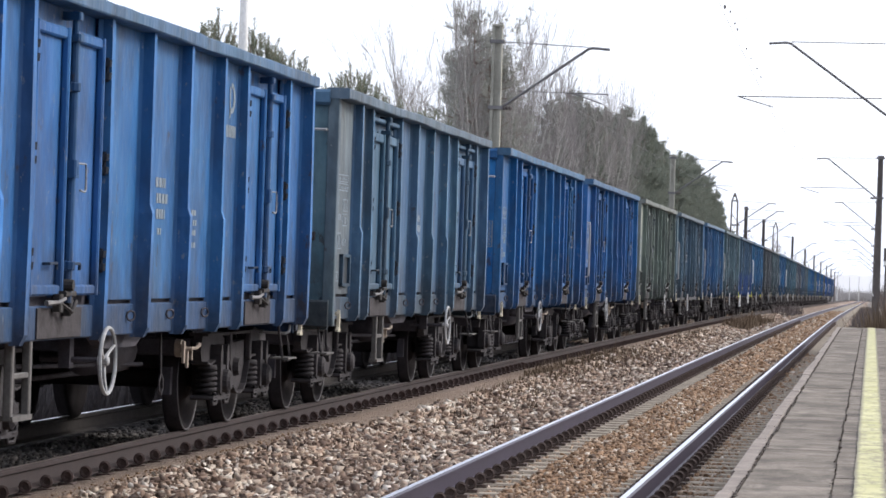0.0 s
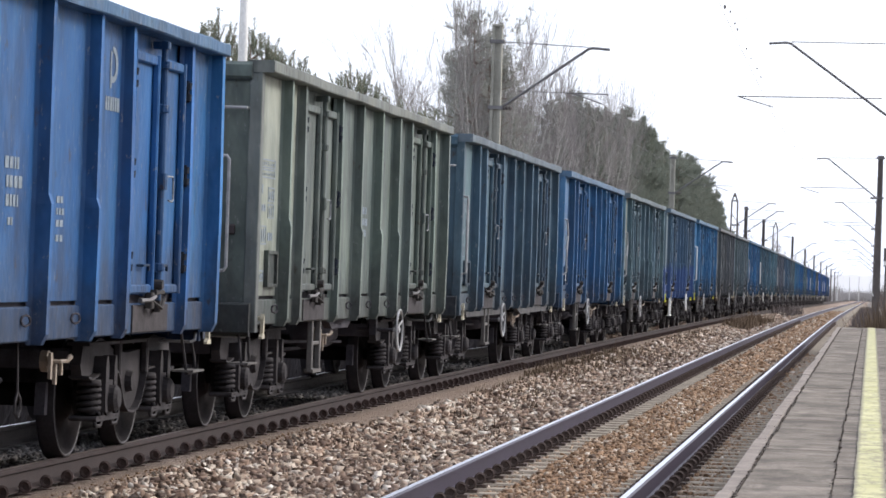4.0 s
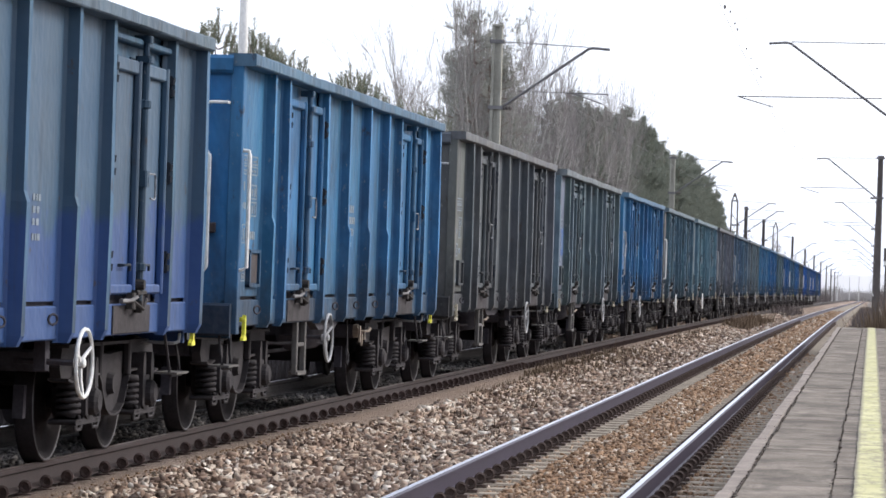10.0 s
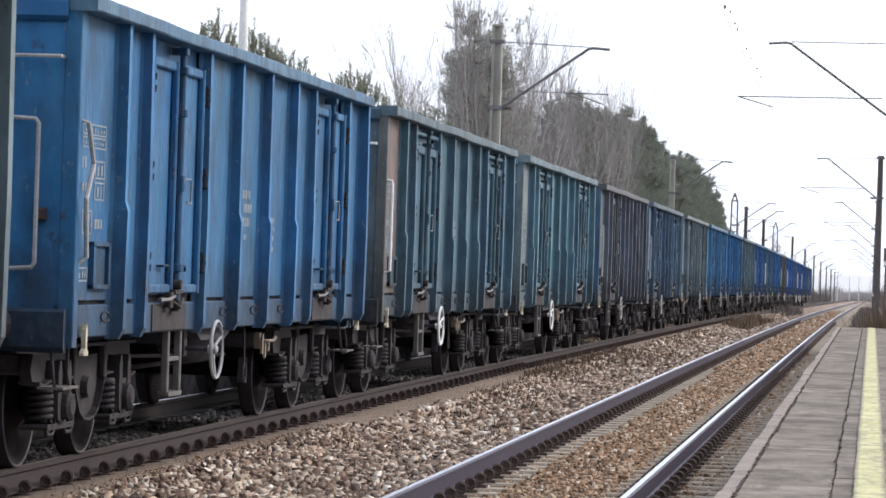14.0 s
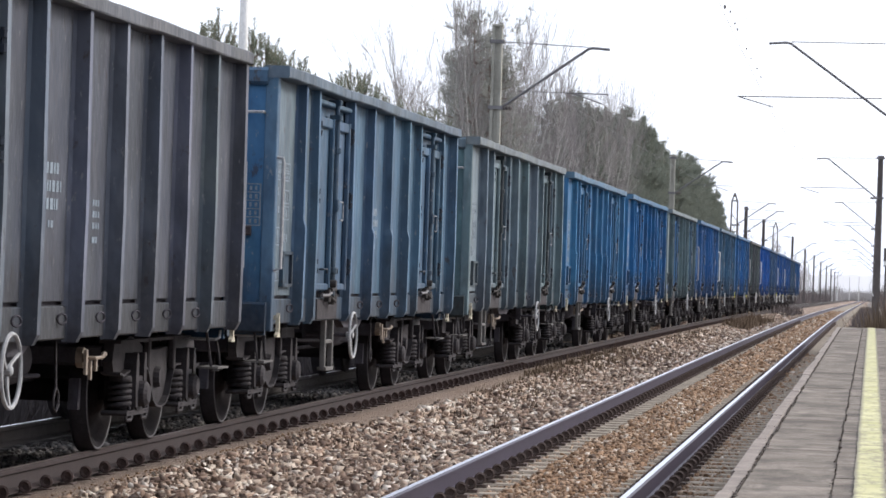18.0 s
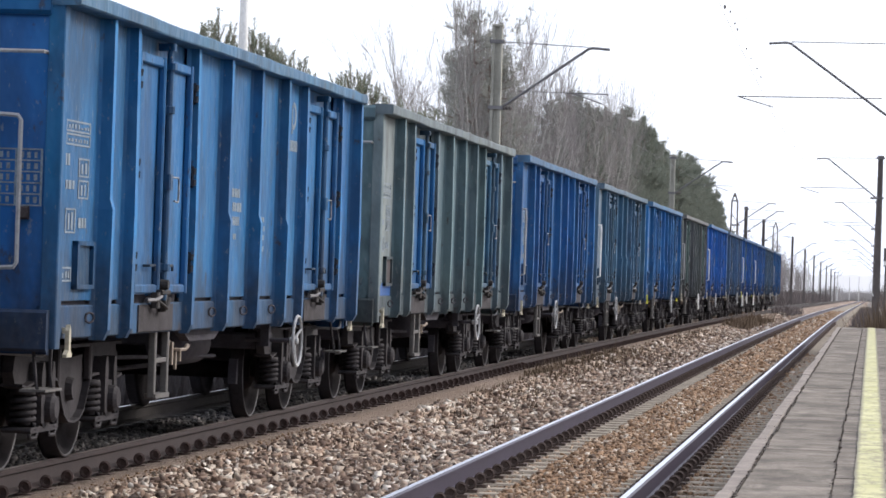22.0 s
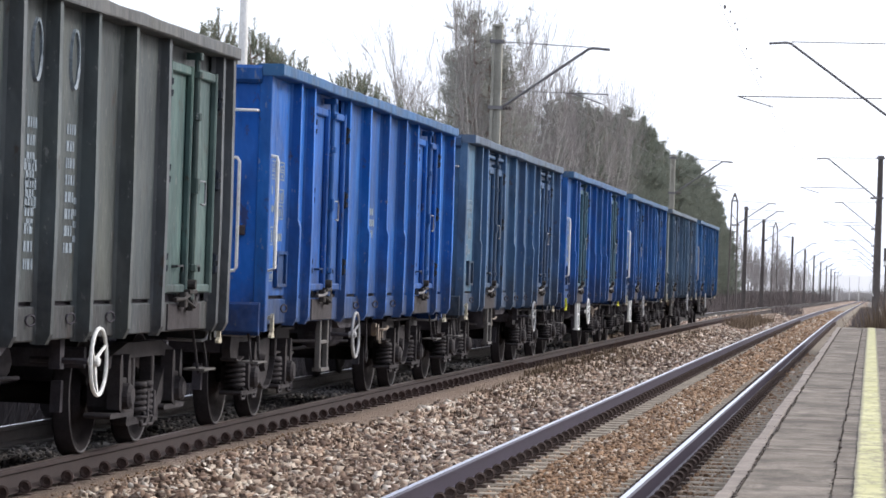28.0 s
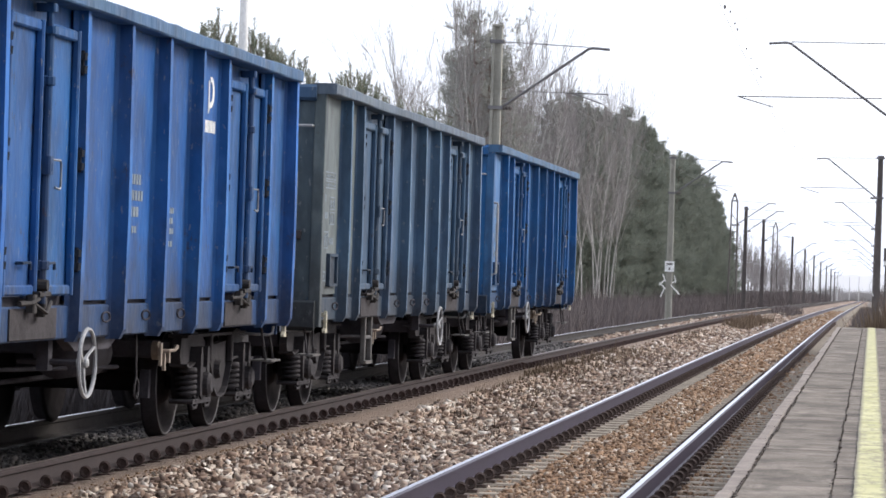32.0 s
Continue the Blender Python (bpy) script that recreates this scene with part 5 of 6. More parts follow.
# a few things that single wagons show: bent grab rails, a pale card and rusty plates in the label holders
BENT = handrail([(SIDE + 0.02, FRONT + 0.06, 2.46), (SIDE + 0.09, FRONT + 0.06, 2.44), (SIDE + 0.10, FRONT + 0.20, 2.16), (SIDE + 0.10, FRONT + 0.02, 1.92), (SIDE + 0.09, FRONT + 0.12, 1.52), (SIDE + 0.02, FRONT + 0.08, 1.46)], 0.017).mesh("handrail", GREYPAINT)
for i in (6, 7, 12):
    for ob in TRAIN[i].children:
        if ob.name.startswith("handrail") and ob.data.vertices[0].co.x > 0:
            ob.data = BENT
part("label_card", Shape().box(SIDE + 0.0135, SIDE + 0.018, 1.50, 1.72, 1.36, 1.57), WHITE, TRAIN[6], "white card in the label holder")
for i in (9, 20):
    part("label_plate", Shape().box(SIDE + 0.0135, SIDE + 0.018, 1.42, 1.80, 1.34, 1.59), RUSTRED, TRAIN[i], "grimy brown-grey plate in the label holder")


def emblem(y, z, size):
    """A white winged-wheel arc, as a plain flat shape."""
    s = Shape()
    n = 12
    outer = [(y + size * 1.15 * math.cos(a), z + size * math.sin(a)) for a in [math.radians(100 - 220 * k / n) for k in range(n + 1)]]
    inner = [(y + size * 0.62 * math.cos(a), z + size * 0.66 * math.sin(a)) for a in [math.radians(100 - 220 * k / n) for k in range(n + 1)]]
    s.prism(outer + inner[::-1], "x", SIDE + 0.002, SIDE + 0.005)
    s.prism([(y - size * 0.62, z + size * 0.75), (y - size * 0.30, z + size * 0.70), (y - size * 0.30, z - size * 1.25), (y - size * 0.62, z - size * 1.35)], "x", SIDE + 0.002, SIDE + 0.005)
    return s


for i in (0, 2, 3, 6, 18, 19, 26, 27, 28):
    at = 9.60 if WAGONS[i][0] in "AE" else 9.58
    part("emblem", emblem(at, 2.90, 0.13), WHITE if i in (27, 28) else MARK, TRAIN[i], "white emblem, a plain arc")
    part("emblem_bar", dashes([(at - 0.20, 2.57, 0.42, 0.10)], SIDE, random.Random(i), 0.03), WHITE if i in (27, 28) else MARK, TRAIN[i], "row of short white bars")
# tall oval marks on the olive wagon
for y in (7.02, 8.02):
    part("oval_mark", Shape().tube([(SIDE + 0.004, y + 0.11 * math.cos(k * math.pi / 9), 2.86 + 0.20 * math.sin(k * math.pi / 9)) for k in range(18)], 0.018, 4, True), MARK, TRAIN[24], "tall white oval mark")
for y, rows in ((6.95, 9), (7.98, 8)):
    tagged(part("lettering", dashes([(y - 0.1, 2.35 - 0.115 * k, 0.24, 0.07) for k in range(rows)], SIDE, random.Random(rows), 0.03), MARK, TRAIN[24], "column of faded white stencilled blocks"), kind="stuff")
TOUCH = plain("touch_up_blue", (0.022, 0.085, 0.27), 0.5, 0.0, 0.2, 0.35, 0.02, 0.2, 0.003)
# a duller blue brushed over the lower boards of the royal blue wagon
BRUSHED = plain("brushed_blue", (0.022, 0.090, 0.265), 0.5, 0.0, 0.5, 0.25, 0.05, 0.2, 0.003)
for y0, y1, z in ((5.18, 6.17, 1.92), (6.27, 7.51, 2.0), (7.61, 8.82, 1.86)):
    part("touch_up", Shape().prism([(y0, FLOOR), (y1, FLOOR), (y1, z - 0.06), (y1 - 0.3, z), (y0 + 0.45, z - 0.03), (y0 + 0.2, z + 0.04), (y0, z)], "x", SIDE + 0.0005, SIDE + 0.0015), BRUSHED, TRAIN[27], "duller blue paint brushed over the boards")
part("touch_up", Shape().prism([(FRONT + 0.16, FLOOR - 0.05), (2.0, FLOOR - 0.05), (1.98, FLOOR + 0.10), (1.55, FLOOR + 0.16), (1.2, FLOOR + 0.05), (FRONT + 0.16, FLOOR + 0.12)], "x", SIDE + 0.0005, SIDE + 0.003), TOUCH, TRAIN[20], "newer blue touch-up paint")
# newer blue touch-ups and a small plate on a grey-green wagon
for y0, y1, z0, z1 in ((8.82, 9.78, 1.36, 2.08), (1.50, 1.92, 1.80, 2.30)):
    edge = [(y0 + (y1 - y0) * a, z0 + (z1 - z0) * b) for a, b in ((0, 0.04), (0.5, 0), (1, 0.05), (0.98, 0.6), (1, 0.94), (0.7, 1), (0.45, 0.93), (0.2, 0.98), (0, 0.86), (0.04, 0.5))]
    part("touch_up", Shape().prism(edge, "x", SIDE + 0.0015, SIDE + 0.004), TOUCH, TRAIN[11], "newer blue touch-up paint")
part("touch_up", Shape().prism([(10.08, 1.40), (10.74, 1.40), (10.76, 1.85), (10.70, 2.04), (10.40, 1.99), (10.16, 2.05), (10.07, 1.90)], "x", SIDE + 0.0095, SIDE + 0.012), TOUCH, TRAIN[11], "newer blue touch-up paint")
part("plate", Shape().box(SIDE + 0.005, SIDE + 0.009, 9.42, 9.64, 1.38, 1.60), WHITE, TRAIN[11], "small white plate")
part("plate_mark", Shape().prism([(9.46, 1.42), (9.51, 1.42), (9.60, 1.55), (9.55, 1.55)], "x", SIDE + 0.0095, SIDE + 0.012), IRON, TRAIN[11], "black slash")


# ---------------------------------------------------------------- poles and overhead line
def concrete_pole(x, y, height, material, label, base=-0.6):
    p = tagged(empty("catenary_pole", pose(x, y, -drop(y))), label, "catenary pole", "overhead line poles")
    s = Shape()
    for sx in (-1, 1):
        vs = []
        for z, half, wide in ((base, 0.17, 0.085), (height, 0.12, 0.065)):
            cx = sx * (half - wide / 2)
            vs += [(cx - wide / 2, -0.11, z), (cx + wide / 2, -0.11, z), (cx + wide / 2, 0.11, z), (cx - wide / 2, 0.11, z)]
        s.add(vs, [(0, 1, 5, 4), (1, 2, 6, 5), (2, 3, 7, 6), (3, 0, 4, 7), (3, 2, 1, 0), (4, 5, 6, 7)])
    part("shaft", s, material, p)
    w = Shape().box(-0.10, 0.10, -0.05, 0.05, base, height - 0.02)
    part("web", w, material, p)
    part("cap", Shape().soft(-0.14, 0.14, -0.12, 0.12, height - 0.03, height + 0.05, "x", 0.02), material, p)
    return p


def bracket(pole, sx, reach, tip, root=5.72, top=7.28, cap=7.42, r=0.035, lift=0.44):
    """The raking bracket arm with its tie and steady arm; sx: towards the track."""
    part("bracket_arm", Shape().tube([(sx * 0.14, 0, root), (sx * reach, 0, top), (sx * (reach + 0.12), 0, top + 0.03), (sx * tip, 0, top)], r, 8), STEEL, pole, "raking steel bracket arm")
    part("tie_rod", Shape().tube([(sx * 0.12, 0, cap), (sx * reach, 0, top + 0.05)], 0.012, 5), STEEL, pole)
    for z in (root, cap):
        part("clamp", Shape().box(-0.19, 0.19, -0.14, 0.14, z - 0.045, z + 0.045), STEEL, pole)
    part("insulator", Shape().lathe([(0, 0.03), (0.04, 0.07), (0.08, 0.03), (0.12, 0.07), (0.16, 0.03), (0.2, 0.07), (0.24, 0.03)], "x", (0.18 if sx > 0 else -0.42, 0, root), 8), DARKPOLE, pole, "brown ribbed insulator")
    low = root + lift
    part("steady_arm", Shape().tube([(sx * 0.55, 0, low), (sx * (tip + (0.75 if sx < 0 else 0.0)), 0, low - 0.03)], 0.014, 5)
         .tube([(sx * (tip + (0.75 if sx < 0 else -0.9)), 0, low - 0.03), (sx * (tip - 0.15), 0, low - 0.28)], 0.014, 5), STEEL, pole)


def lattice_pole(x, y, height):
    p = tagged(empty("lattice_pole", pose(x, y, -drop(y))), "slender dark steel lattice pole", "catenary pole", "overhead line poles")
    for sx in (-1, 1):
        part("leg", Shape().tube([(sx * 0.30, 0, -0.7), (sx * 0.20, 0, height - 0.6), (0, 0, height)], 0.06, 6), DARKPOLE, p)
    zig = [((-1) ** k * 0.25, 0, 0.3 + 0.7 * k) for k in range(int((height - 1.3) / 0.7) + 1)]
    part("lacing", Shape().tube(zig, 0.022, 5), DARKPOLE, p)
    return p


LEFT_X, RIGHT_X = -9.75, 0.22
for n, (y, h, kind) in enumerate([(82.4, 7.82, "c"), (156.3, 7.53, "c"), (227.4, 7.97, "l"), (248.4, 7.56, "d"), (289, 7.58, "d"), (324.4, 8.16, "l"), (394.7, 8.0, "d"), (469.5, 7.6, "d"), (543.6, 7.66, "d"), (617, 7.4, "d"), (695, 7.4, "d"), (772, 7.4, "d"), (850, 7.4, "d")]):
    if kind == "l":
        q = lattice_pole(LEFT_X, y, h)
        if n == 2:
            bracket(q, 1, 2.35, 2.9)
    else:
        q = concrete_pole(LEFT_X, y, h, CONCRETE if kind == "c" else DARKPOLE, "slotted concrete catenary pole with a raking bracket arm" if kind == "c" else "dark catenary pole with a bracket arm")
        bracket(q, 1, 2.35, 2.9)
    if n == 1:
        part("sign_board", Shape().box(-0.22, 0.24, -0.17, -0.15, 1.90, 2.40), WHITE, q, "white sign board with illegible dark marks")
        part("sign_marks", Shape().box(-0.13, 0.15, -0.178, -0.172, 2.22, 2.31).box(-0.03, 0.05, -0.178, -0.172, 1.98, 2.10), DARKPOLE, q)
        for a, b in (((-0.30, 1.78), (-0.17, 1.42)), ((-0.48, 1.22), (-0.20, 1.50)), ((-0.46, 1.36), (-0.14, 1.05)), ((-0.20, 1.12), (-0.38, 0.66)), ((0.26, 1.72), (0.33, 1.38)), ((0.14, 1.35), (0.36, 1.46)), ((0.10, 1.26), (0.52, 0.82))):
            part("white_slat", Shape().tube([(a[0], -0.2, a[1]), (b[0], -0.2, b[1])], 0.035, 4), WHITE, q)
for n, (y, h) in enumerate([(80.8, 7.6), (151.5, 7.55), (223, 7.6), (295, 7.6), (367, 7.6), (439, 7.6), (511, 7.6), (583, 7.6)]):
    off = 0.42 if n == 0 else 0.0
    q = concrete_pole(RIGHT_X + off, y, h, DARKPOLE, "dark weathered catenary pole with a bracket arm")
    bracket(q, -1, 2.40 + off, 2.95 + off, root=5.62 if n else 5.50, top=7.38 if n else 7.42, cap=7.48, r=0.031, lift=0.44 if n else 0.61)
    if n == 1:
        for a, b in (((-0.18, 1.9), (-0.36, 1.5)), ((-0.36, 1.5), (-0.14, 1.05))):
            part("white_slat", Shape().tube([(a[0], -0.2, a[1]), (b[0], -0.2, b[1])], 0.03, 4), WHITE, q)


for x, y in ((-12.5, 640), (-9.75, 925), (-14.5, 720), (-13.0, 800), (-3.9, 980), (-11.0, 880), (-6.9, 1010), (1.2, 900)):
    concrete_pole(x, y, 7.2, LAMPPOST, "pale slender pole far down the line")


def build_wires():
    for x, poles, label in ((FAR_TRACK, [15, 82.4, 156.3, 227.4, 289, 394.7, 469.5, 543.6, 617], "thin overhead wire above the train"), (NEAR_TRACK, [8, 80.8, 151.5, 223, 295, 367, 439, 511], "thin overhead wire above the near track")):
        low_z = 5.66 if x == NEAR_TRACK else 5.35
        span = empty("overhead_wire", pose(x, 0, 0))
        tagged(span, label, "overhead wire")
        top, low, hang, line = Shape(), Shape(), Shape(), []
        for a, b in zip(poles, poles[1:]):
            pts = []
            for k in range(9):
                f = k / 8
                y = a + (b - a) * f
                pts.append((0.15 * math.cos(y), y, 6.95 - 1.0 * 4 * f * (1 - f) * 0.9 - drop(y)))
            line += pts if not line else pts[1:]
            for k in range(1, 8):
                hang.tube([pts[k], (0, pts[k][1], low_z - drop(pts[k][1]))], 0.0012, 3)
        top.tube(line, 0.0018, 4)
        low.tube([((-1) ** k * 0.2, a, low_z - drop(a)) for k, a in enumerate(poles)], 0.0028, 4)
        part("messenger_wire", top, WIRE, span)
        part("contact_wire", low, WIRE, span)
        tagged(part("droppers", hang, WIRE, span), kind="stuff")
        if x == NEAR_TRACK:
            for y, z, r in ((49.9, 5.70, 0.019), (51.8, 5.78, 0.012), (53.6, 5.74, 0.012), (54.6, 5.72, 0.014), (58.6, 5.68, 0.010), (60.8, 5.66, 0.010), (64.0, 5.68, 0.012), (66.3, 5.66, 0.012)):
                part("wire_clamp", Shape().lathe([(-1.8 * r, 0.3 * r), (-r, r), (r, r), (1.8 * r, 0.3 * r)], "z", (0, y, z - drop(y)), 6), DARKPOLE, span)


build_wires()

lamp = tagged(empty("lamp_post", pose(-11.0, 55.2, 0)), "tall pale tapering lamp post behind the train", "lamp post")
part("shaft", Shape().lathe([(-0.6, 0.11), (4.0, 0.09), (9.0, 0.06)], "z", (0, 0, 0), 14), LAMPPOST, lamp, "", True)
part("lamp_head", Shape().soft(-0.1, 0.7, -0.1, 0.1, 8.98, 9.08, "x", 0.03), LAMPPOST, lamp)

board = tagged(empty("notice_board", pose(0.62, 140, -drop(140))), "dark notice board on two posts beside the platform path", "notice board")
part("panel", Shape().soft(-0.16, 0.9, -0.04, 0.04, 2.35, 3.15, "x", 0.02), DARKPOLE, board)
part("white_bar", Shape().box(-0.16, 0.9, -0.052, -0.046, 2.40, 2.58), WHITE, board)
for x in (-0.05, 0.8):
    part("post", Shape().tube([(x, 0, -0.4), (x, 0, 3.15)], 0.05, 8), DARKPOLE, board)


# ---------------------------------------------------------------- vegetation
def tri_mesh(name, tris, material):
    """One mesh out of an array of triangles (n, 3, 3)."""
    v = np.asarray(tris, float).reshape(-1, 3)
    n = len(v) // 3
    me = bpy.data.meshes.new(name)
    me.vertices.add(len(v))
    me.vertices.foreach_set("co", v.reshape(-1))
    me.loops.add(len(v))
    me.loops.foreach_set("vertex_index", np.arange(len(v)))
    me.polygons.add(n)
    me.polygons.foreach_set("loop_start", np.arange(n) * 3)
    me.polygons.foreach_set("loop_total", np.full(n, 3))
    me.update(calc_edges=True)
    me.materials.append(material)
    return me


def tufts(at, way, length, width, per, rng, spread=0.55):
    """Needle tufts: slim blades fanned about the shoot's direction."""
    n = len(at)
    at, way = np.repeat(at, per, 0), np.repeat(way, per, 0)
    d = way + rng.normal(0, spread, (n * per, 3))
    d /= np.linalg.norm(d, axis=1, keepdims=True)
    side = np.cross(d, rng.normal(0, 1, (n * per, 3)))
    side /= np.linalg.norm(side, axis=1, keepdims=True)
    ln = length * rng.uniform(0.6, 1.2, (n * per, 1))
    root = at + rng.normal(0, 0.03, (n * per, 3))
    return np.stack([root - side * width, root + side * width, root + d * ln], 1)


def pine_meshes(seed, height, low, spread, needles, density=1.0, blunt=0.16):
    rng = np.random.default_rng(seed)
    trunk = Shape()
    bend = rng.normal(0, 0.12, 2)
    spine = [(bend[0] * (k / 8) ** 2 * 2, bend[1] * (k / 8) ** 2 * 2, height * k / 8 - (0.5 if k == 0 else 0)) for k in range(9)]
    trunk.tube(spine, [0.016 * height * (1 - 0.93 * k / 8) for k in range(9)], 8)
    at, way = [], []
    z = height * low
    while z < height * 0.985:
        f = (z - height * low) / (height * (1 - low))
        reach = spread * (blunt + (1.11 - blunt) * (1 - f) ** 0.75) * min(1.0, 0.55 + 2.2 * f) * rng.uniform(0.45, 1.25)
        for k in range(int(rng.integers(3, 6))):
            a = rng.uniform(0, 6.283)
            r = reach * rng.uniform(0.55, 1.15)
            rise = r * rng.uniform(0.05, 0.55) * (0.5 + f)
            c, s = math.cos(a), math.sin(a)
            o = np.interp(z, [p[2] for p in spine], [p[0] for p in spine])
            q = np.interp(z, [p[2] for p in spine], [p[1] for p in spine])
            trunk.tube([(o, q, z), (o + c * r * 0.5, q + s * r * 0.5, z + rise * 0.35), (o + c * r, q + s * r, z + rise)], [0.028 * r ** 0.5 + 0.008, 0.02, 0.006], 4)
            m = max(3, int(r * 11 * density))
            for j in range(m):
                g = rng.uniform(0.25, 1.05)
                side = rng.normal(0, 0.16 * r + 0.05)
                at.append((o + c * r * g - s * side, q + s * r * g + c * side, z + rise * g * g + rng.normal(0, 0.10)))
                way.append((c * 0.55, s * 0.55, 0.75))
        z += height * rng.uniform(0.022, 0.04)
    for k in range(14):
        at.append((spine[-1][0] + rng.normal(0, 0.07), spine[-1][1] + rng.normal(0, 0.07), height - rng.uniform(0, 0.6)))
        way.append((0, 0, 1.2))
    at, way = np.array(at), np.array(way)
    tr = np.concatenate([tufts(at, way, 0.36, 0.017, 9, rng, 0.5), tufts(at + rng.normal(0, 0.18, at.shape), way * 0.3, 0.22, 0.018, 6, rng, 0.9)])
    return trunk.mesh("trunk", BARK, True), tri_mesh("crown", tr, needles)


def young_pine_meshes(seed, height):
    """A young pine: whorls of rising branches, each ending in upright brushes of short needles."""
    rng = np.random.default_rng(seed)
    trunk = Shape().tube([(rng.normal(0, 0.03) * k, rng.normal(0, 0.03) * k, height * k / 6 - (0.5 if k == 0 else 0)) for k in range(7)], [0.012 * height * (1 - 0.9 * k / 6) for k in range(7)], 7)
    at, way = [], []

    def shoot(p, d, ln):
        n = max(4, int(ln / 0.05))
        for k in range(n):
            q = [p[j] + d[j] * ln * k / n for j in range(3)]
            at.append(q)
            way.append(d)
        trunk.tube([p, [p[j] + d[j] * ln for j in range(3)]], [0.012, 0.006], 4)

    z = 0.9
    while z < height * 0.97:
        f = z / height
        for k in range(int(rng.integers(3, 5))):
            a = rng.uniform(0, 6.283)
            r = (0.20 + 1.35 * (1 - f)) * rng.uniform(0.6, 1.25)
            c, s = math.cos(a), math.sin(a)
            rise = r * rng.uniform(0.35, 0.7)
            trunk.tube([(0, 0, z), (c * r, s * r, z + rise)], [0.022, 0.01], 4)
            for g in ((0.6, 1.0) if rng.random() < 0.5 else (1.0,)):
                p = (c * r * g, s * r * g, z + rise * g)
                shoot(p, (c * rng.uniform(0.0, 0.35), s * rng.uniform(0.0, 0.35), 0.95), rng.uniform(0.40, 0.85))
        z += rng.uniform(0.34, 0.52)
    for k in range(4):
        a = rng.uniform(0, 6.283)
        shoot((0, 0, height - rng.uniform(0.2, 0.6)), (0.35 * math.cos(a), 0.35 * math.sin(a), 0.9), rng.uniform(0.4, 0.7))
    shoot((0, 0, height - 0.5), (0.03, 0, 1), 0.9)
    tr = tufts(np.array(at), np.array(way) * 1.1, 0.085, 0.009, 9, rng, 0.5)
    return trunk.mesh("trunk", BARK, True), tri_mesh("crown", tr, NEEDLES_PALE)


def bare_meshes(seed, height, lean=0.06, bark=None, thin=1.0, fine=0.009, wide=1.0):
    """A leafless tree: a pale stem, limbs and many fine twigs."""
    rng = random.Random(seed)
    stem, twigs = Shape(), Shape()

    def grow(p, d, ln, r, level):
        pts, rs = [p], [r]
        steps = 4 if level else 7
        for k in range(steps):
            d = (d + Vector((rng.gauss(0, 0.05 + 0.03 * level), rng.gauss(0, 0.05 + 0.03 * level), rng.gauss(0.10 if level else 0.03, 0.05)))).normalized()
            p = p + d * (ln / steps)
            pts.append(p.copy())
            rs.append(r * (1 - 0.8 * (k + 1) / steps))
            if level < 3 and (level or k >= 2):
                for _ in range(3 if level == 0 else (2 if level == 1 else 1)):
                    side = d.orthogonal().normalized()
                    side.rotate(Matrix.Rotation(rng.uniform(0, 6.283), 3, d))
                    nd = (d * rng.uniform(0.9, 1.2) + side * wide * rng.uniform(0.35, 0.65)).normalized()
                    grow(p.copy(), nd, ln * (rng.uniform(0.18, 0.32) if level == 0 else rng.uniform(0.3, 0.5)), max(fine, rs[-1] * 0.5), level + 1)
        (stem if level < 2 else twigs).tube(pts, rs, 6 if level == 0 else (4 if level == 1 else 3))

    grow(Vector((0, 0, -0.4)), Vector((rng.gauss(0, lean), rng.gauss(0, lean), 1)).normalized(), height, 0.0075 * height * thin, 0)
    return stem.mesh("trunk", bark or BIRCH, True), twigs.mesh("crown", TWIG)


def plant(kind, meshes, x, y, size, turn, label, group):
    t = tagged(empty(kind, pose(x, y, np.interp(x, [p[0] for p in SECTION], [p[1] for p in SECTION]) - drop(y), 0, 0, turn)), label, "tree", group)
    t.scale = (size, size, size)
    part("trunk", meshes[0], None, t)
    part("crown", meshes[1], None, t)
    return t


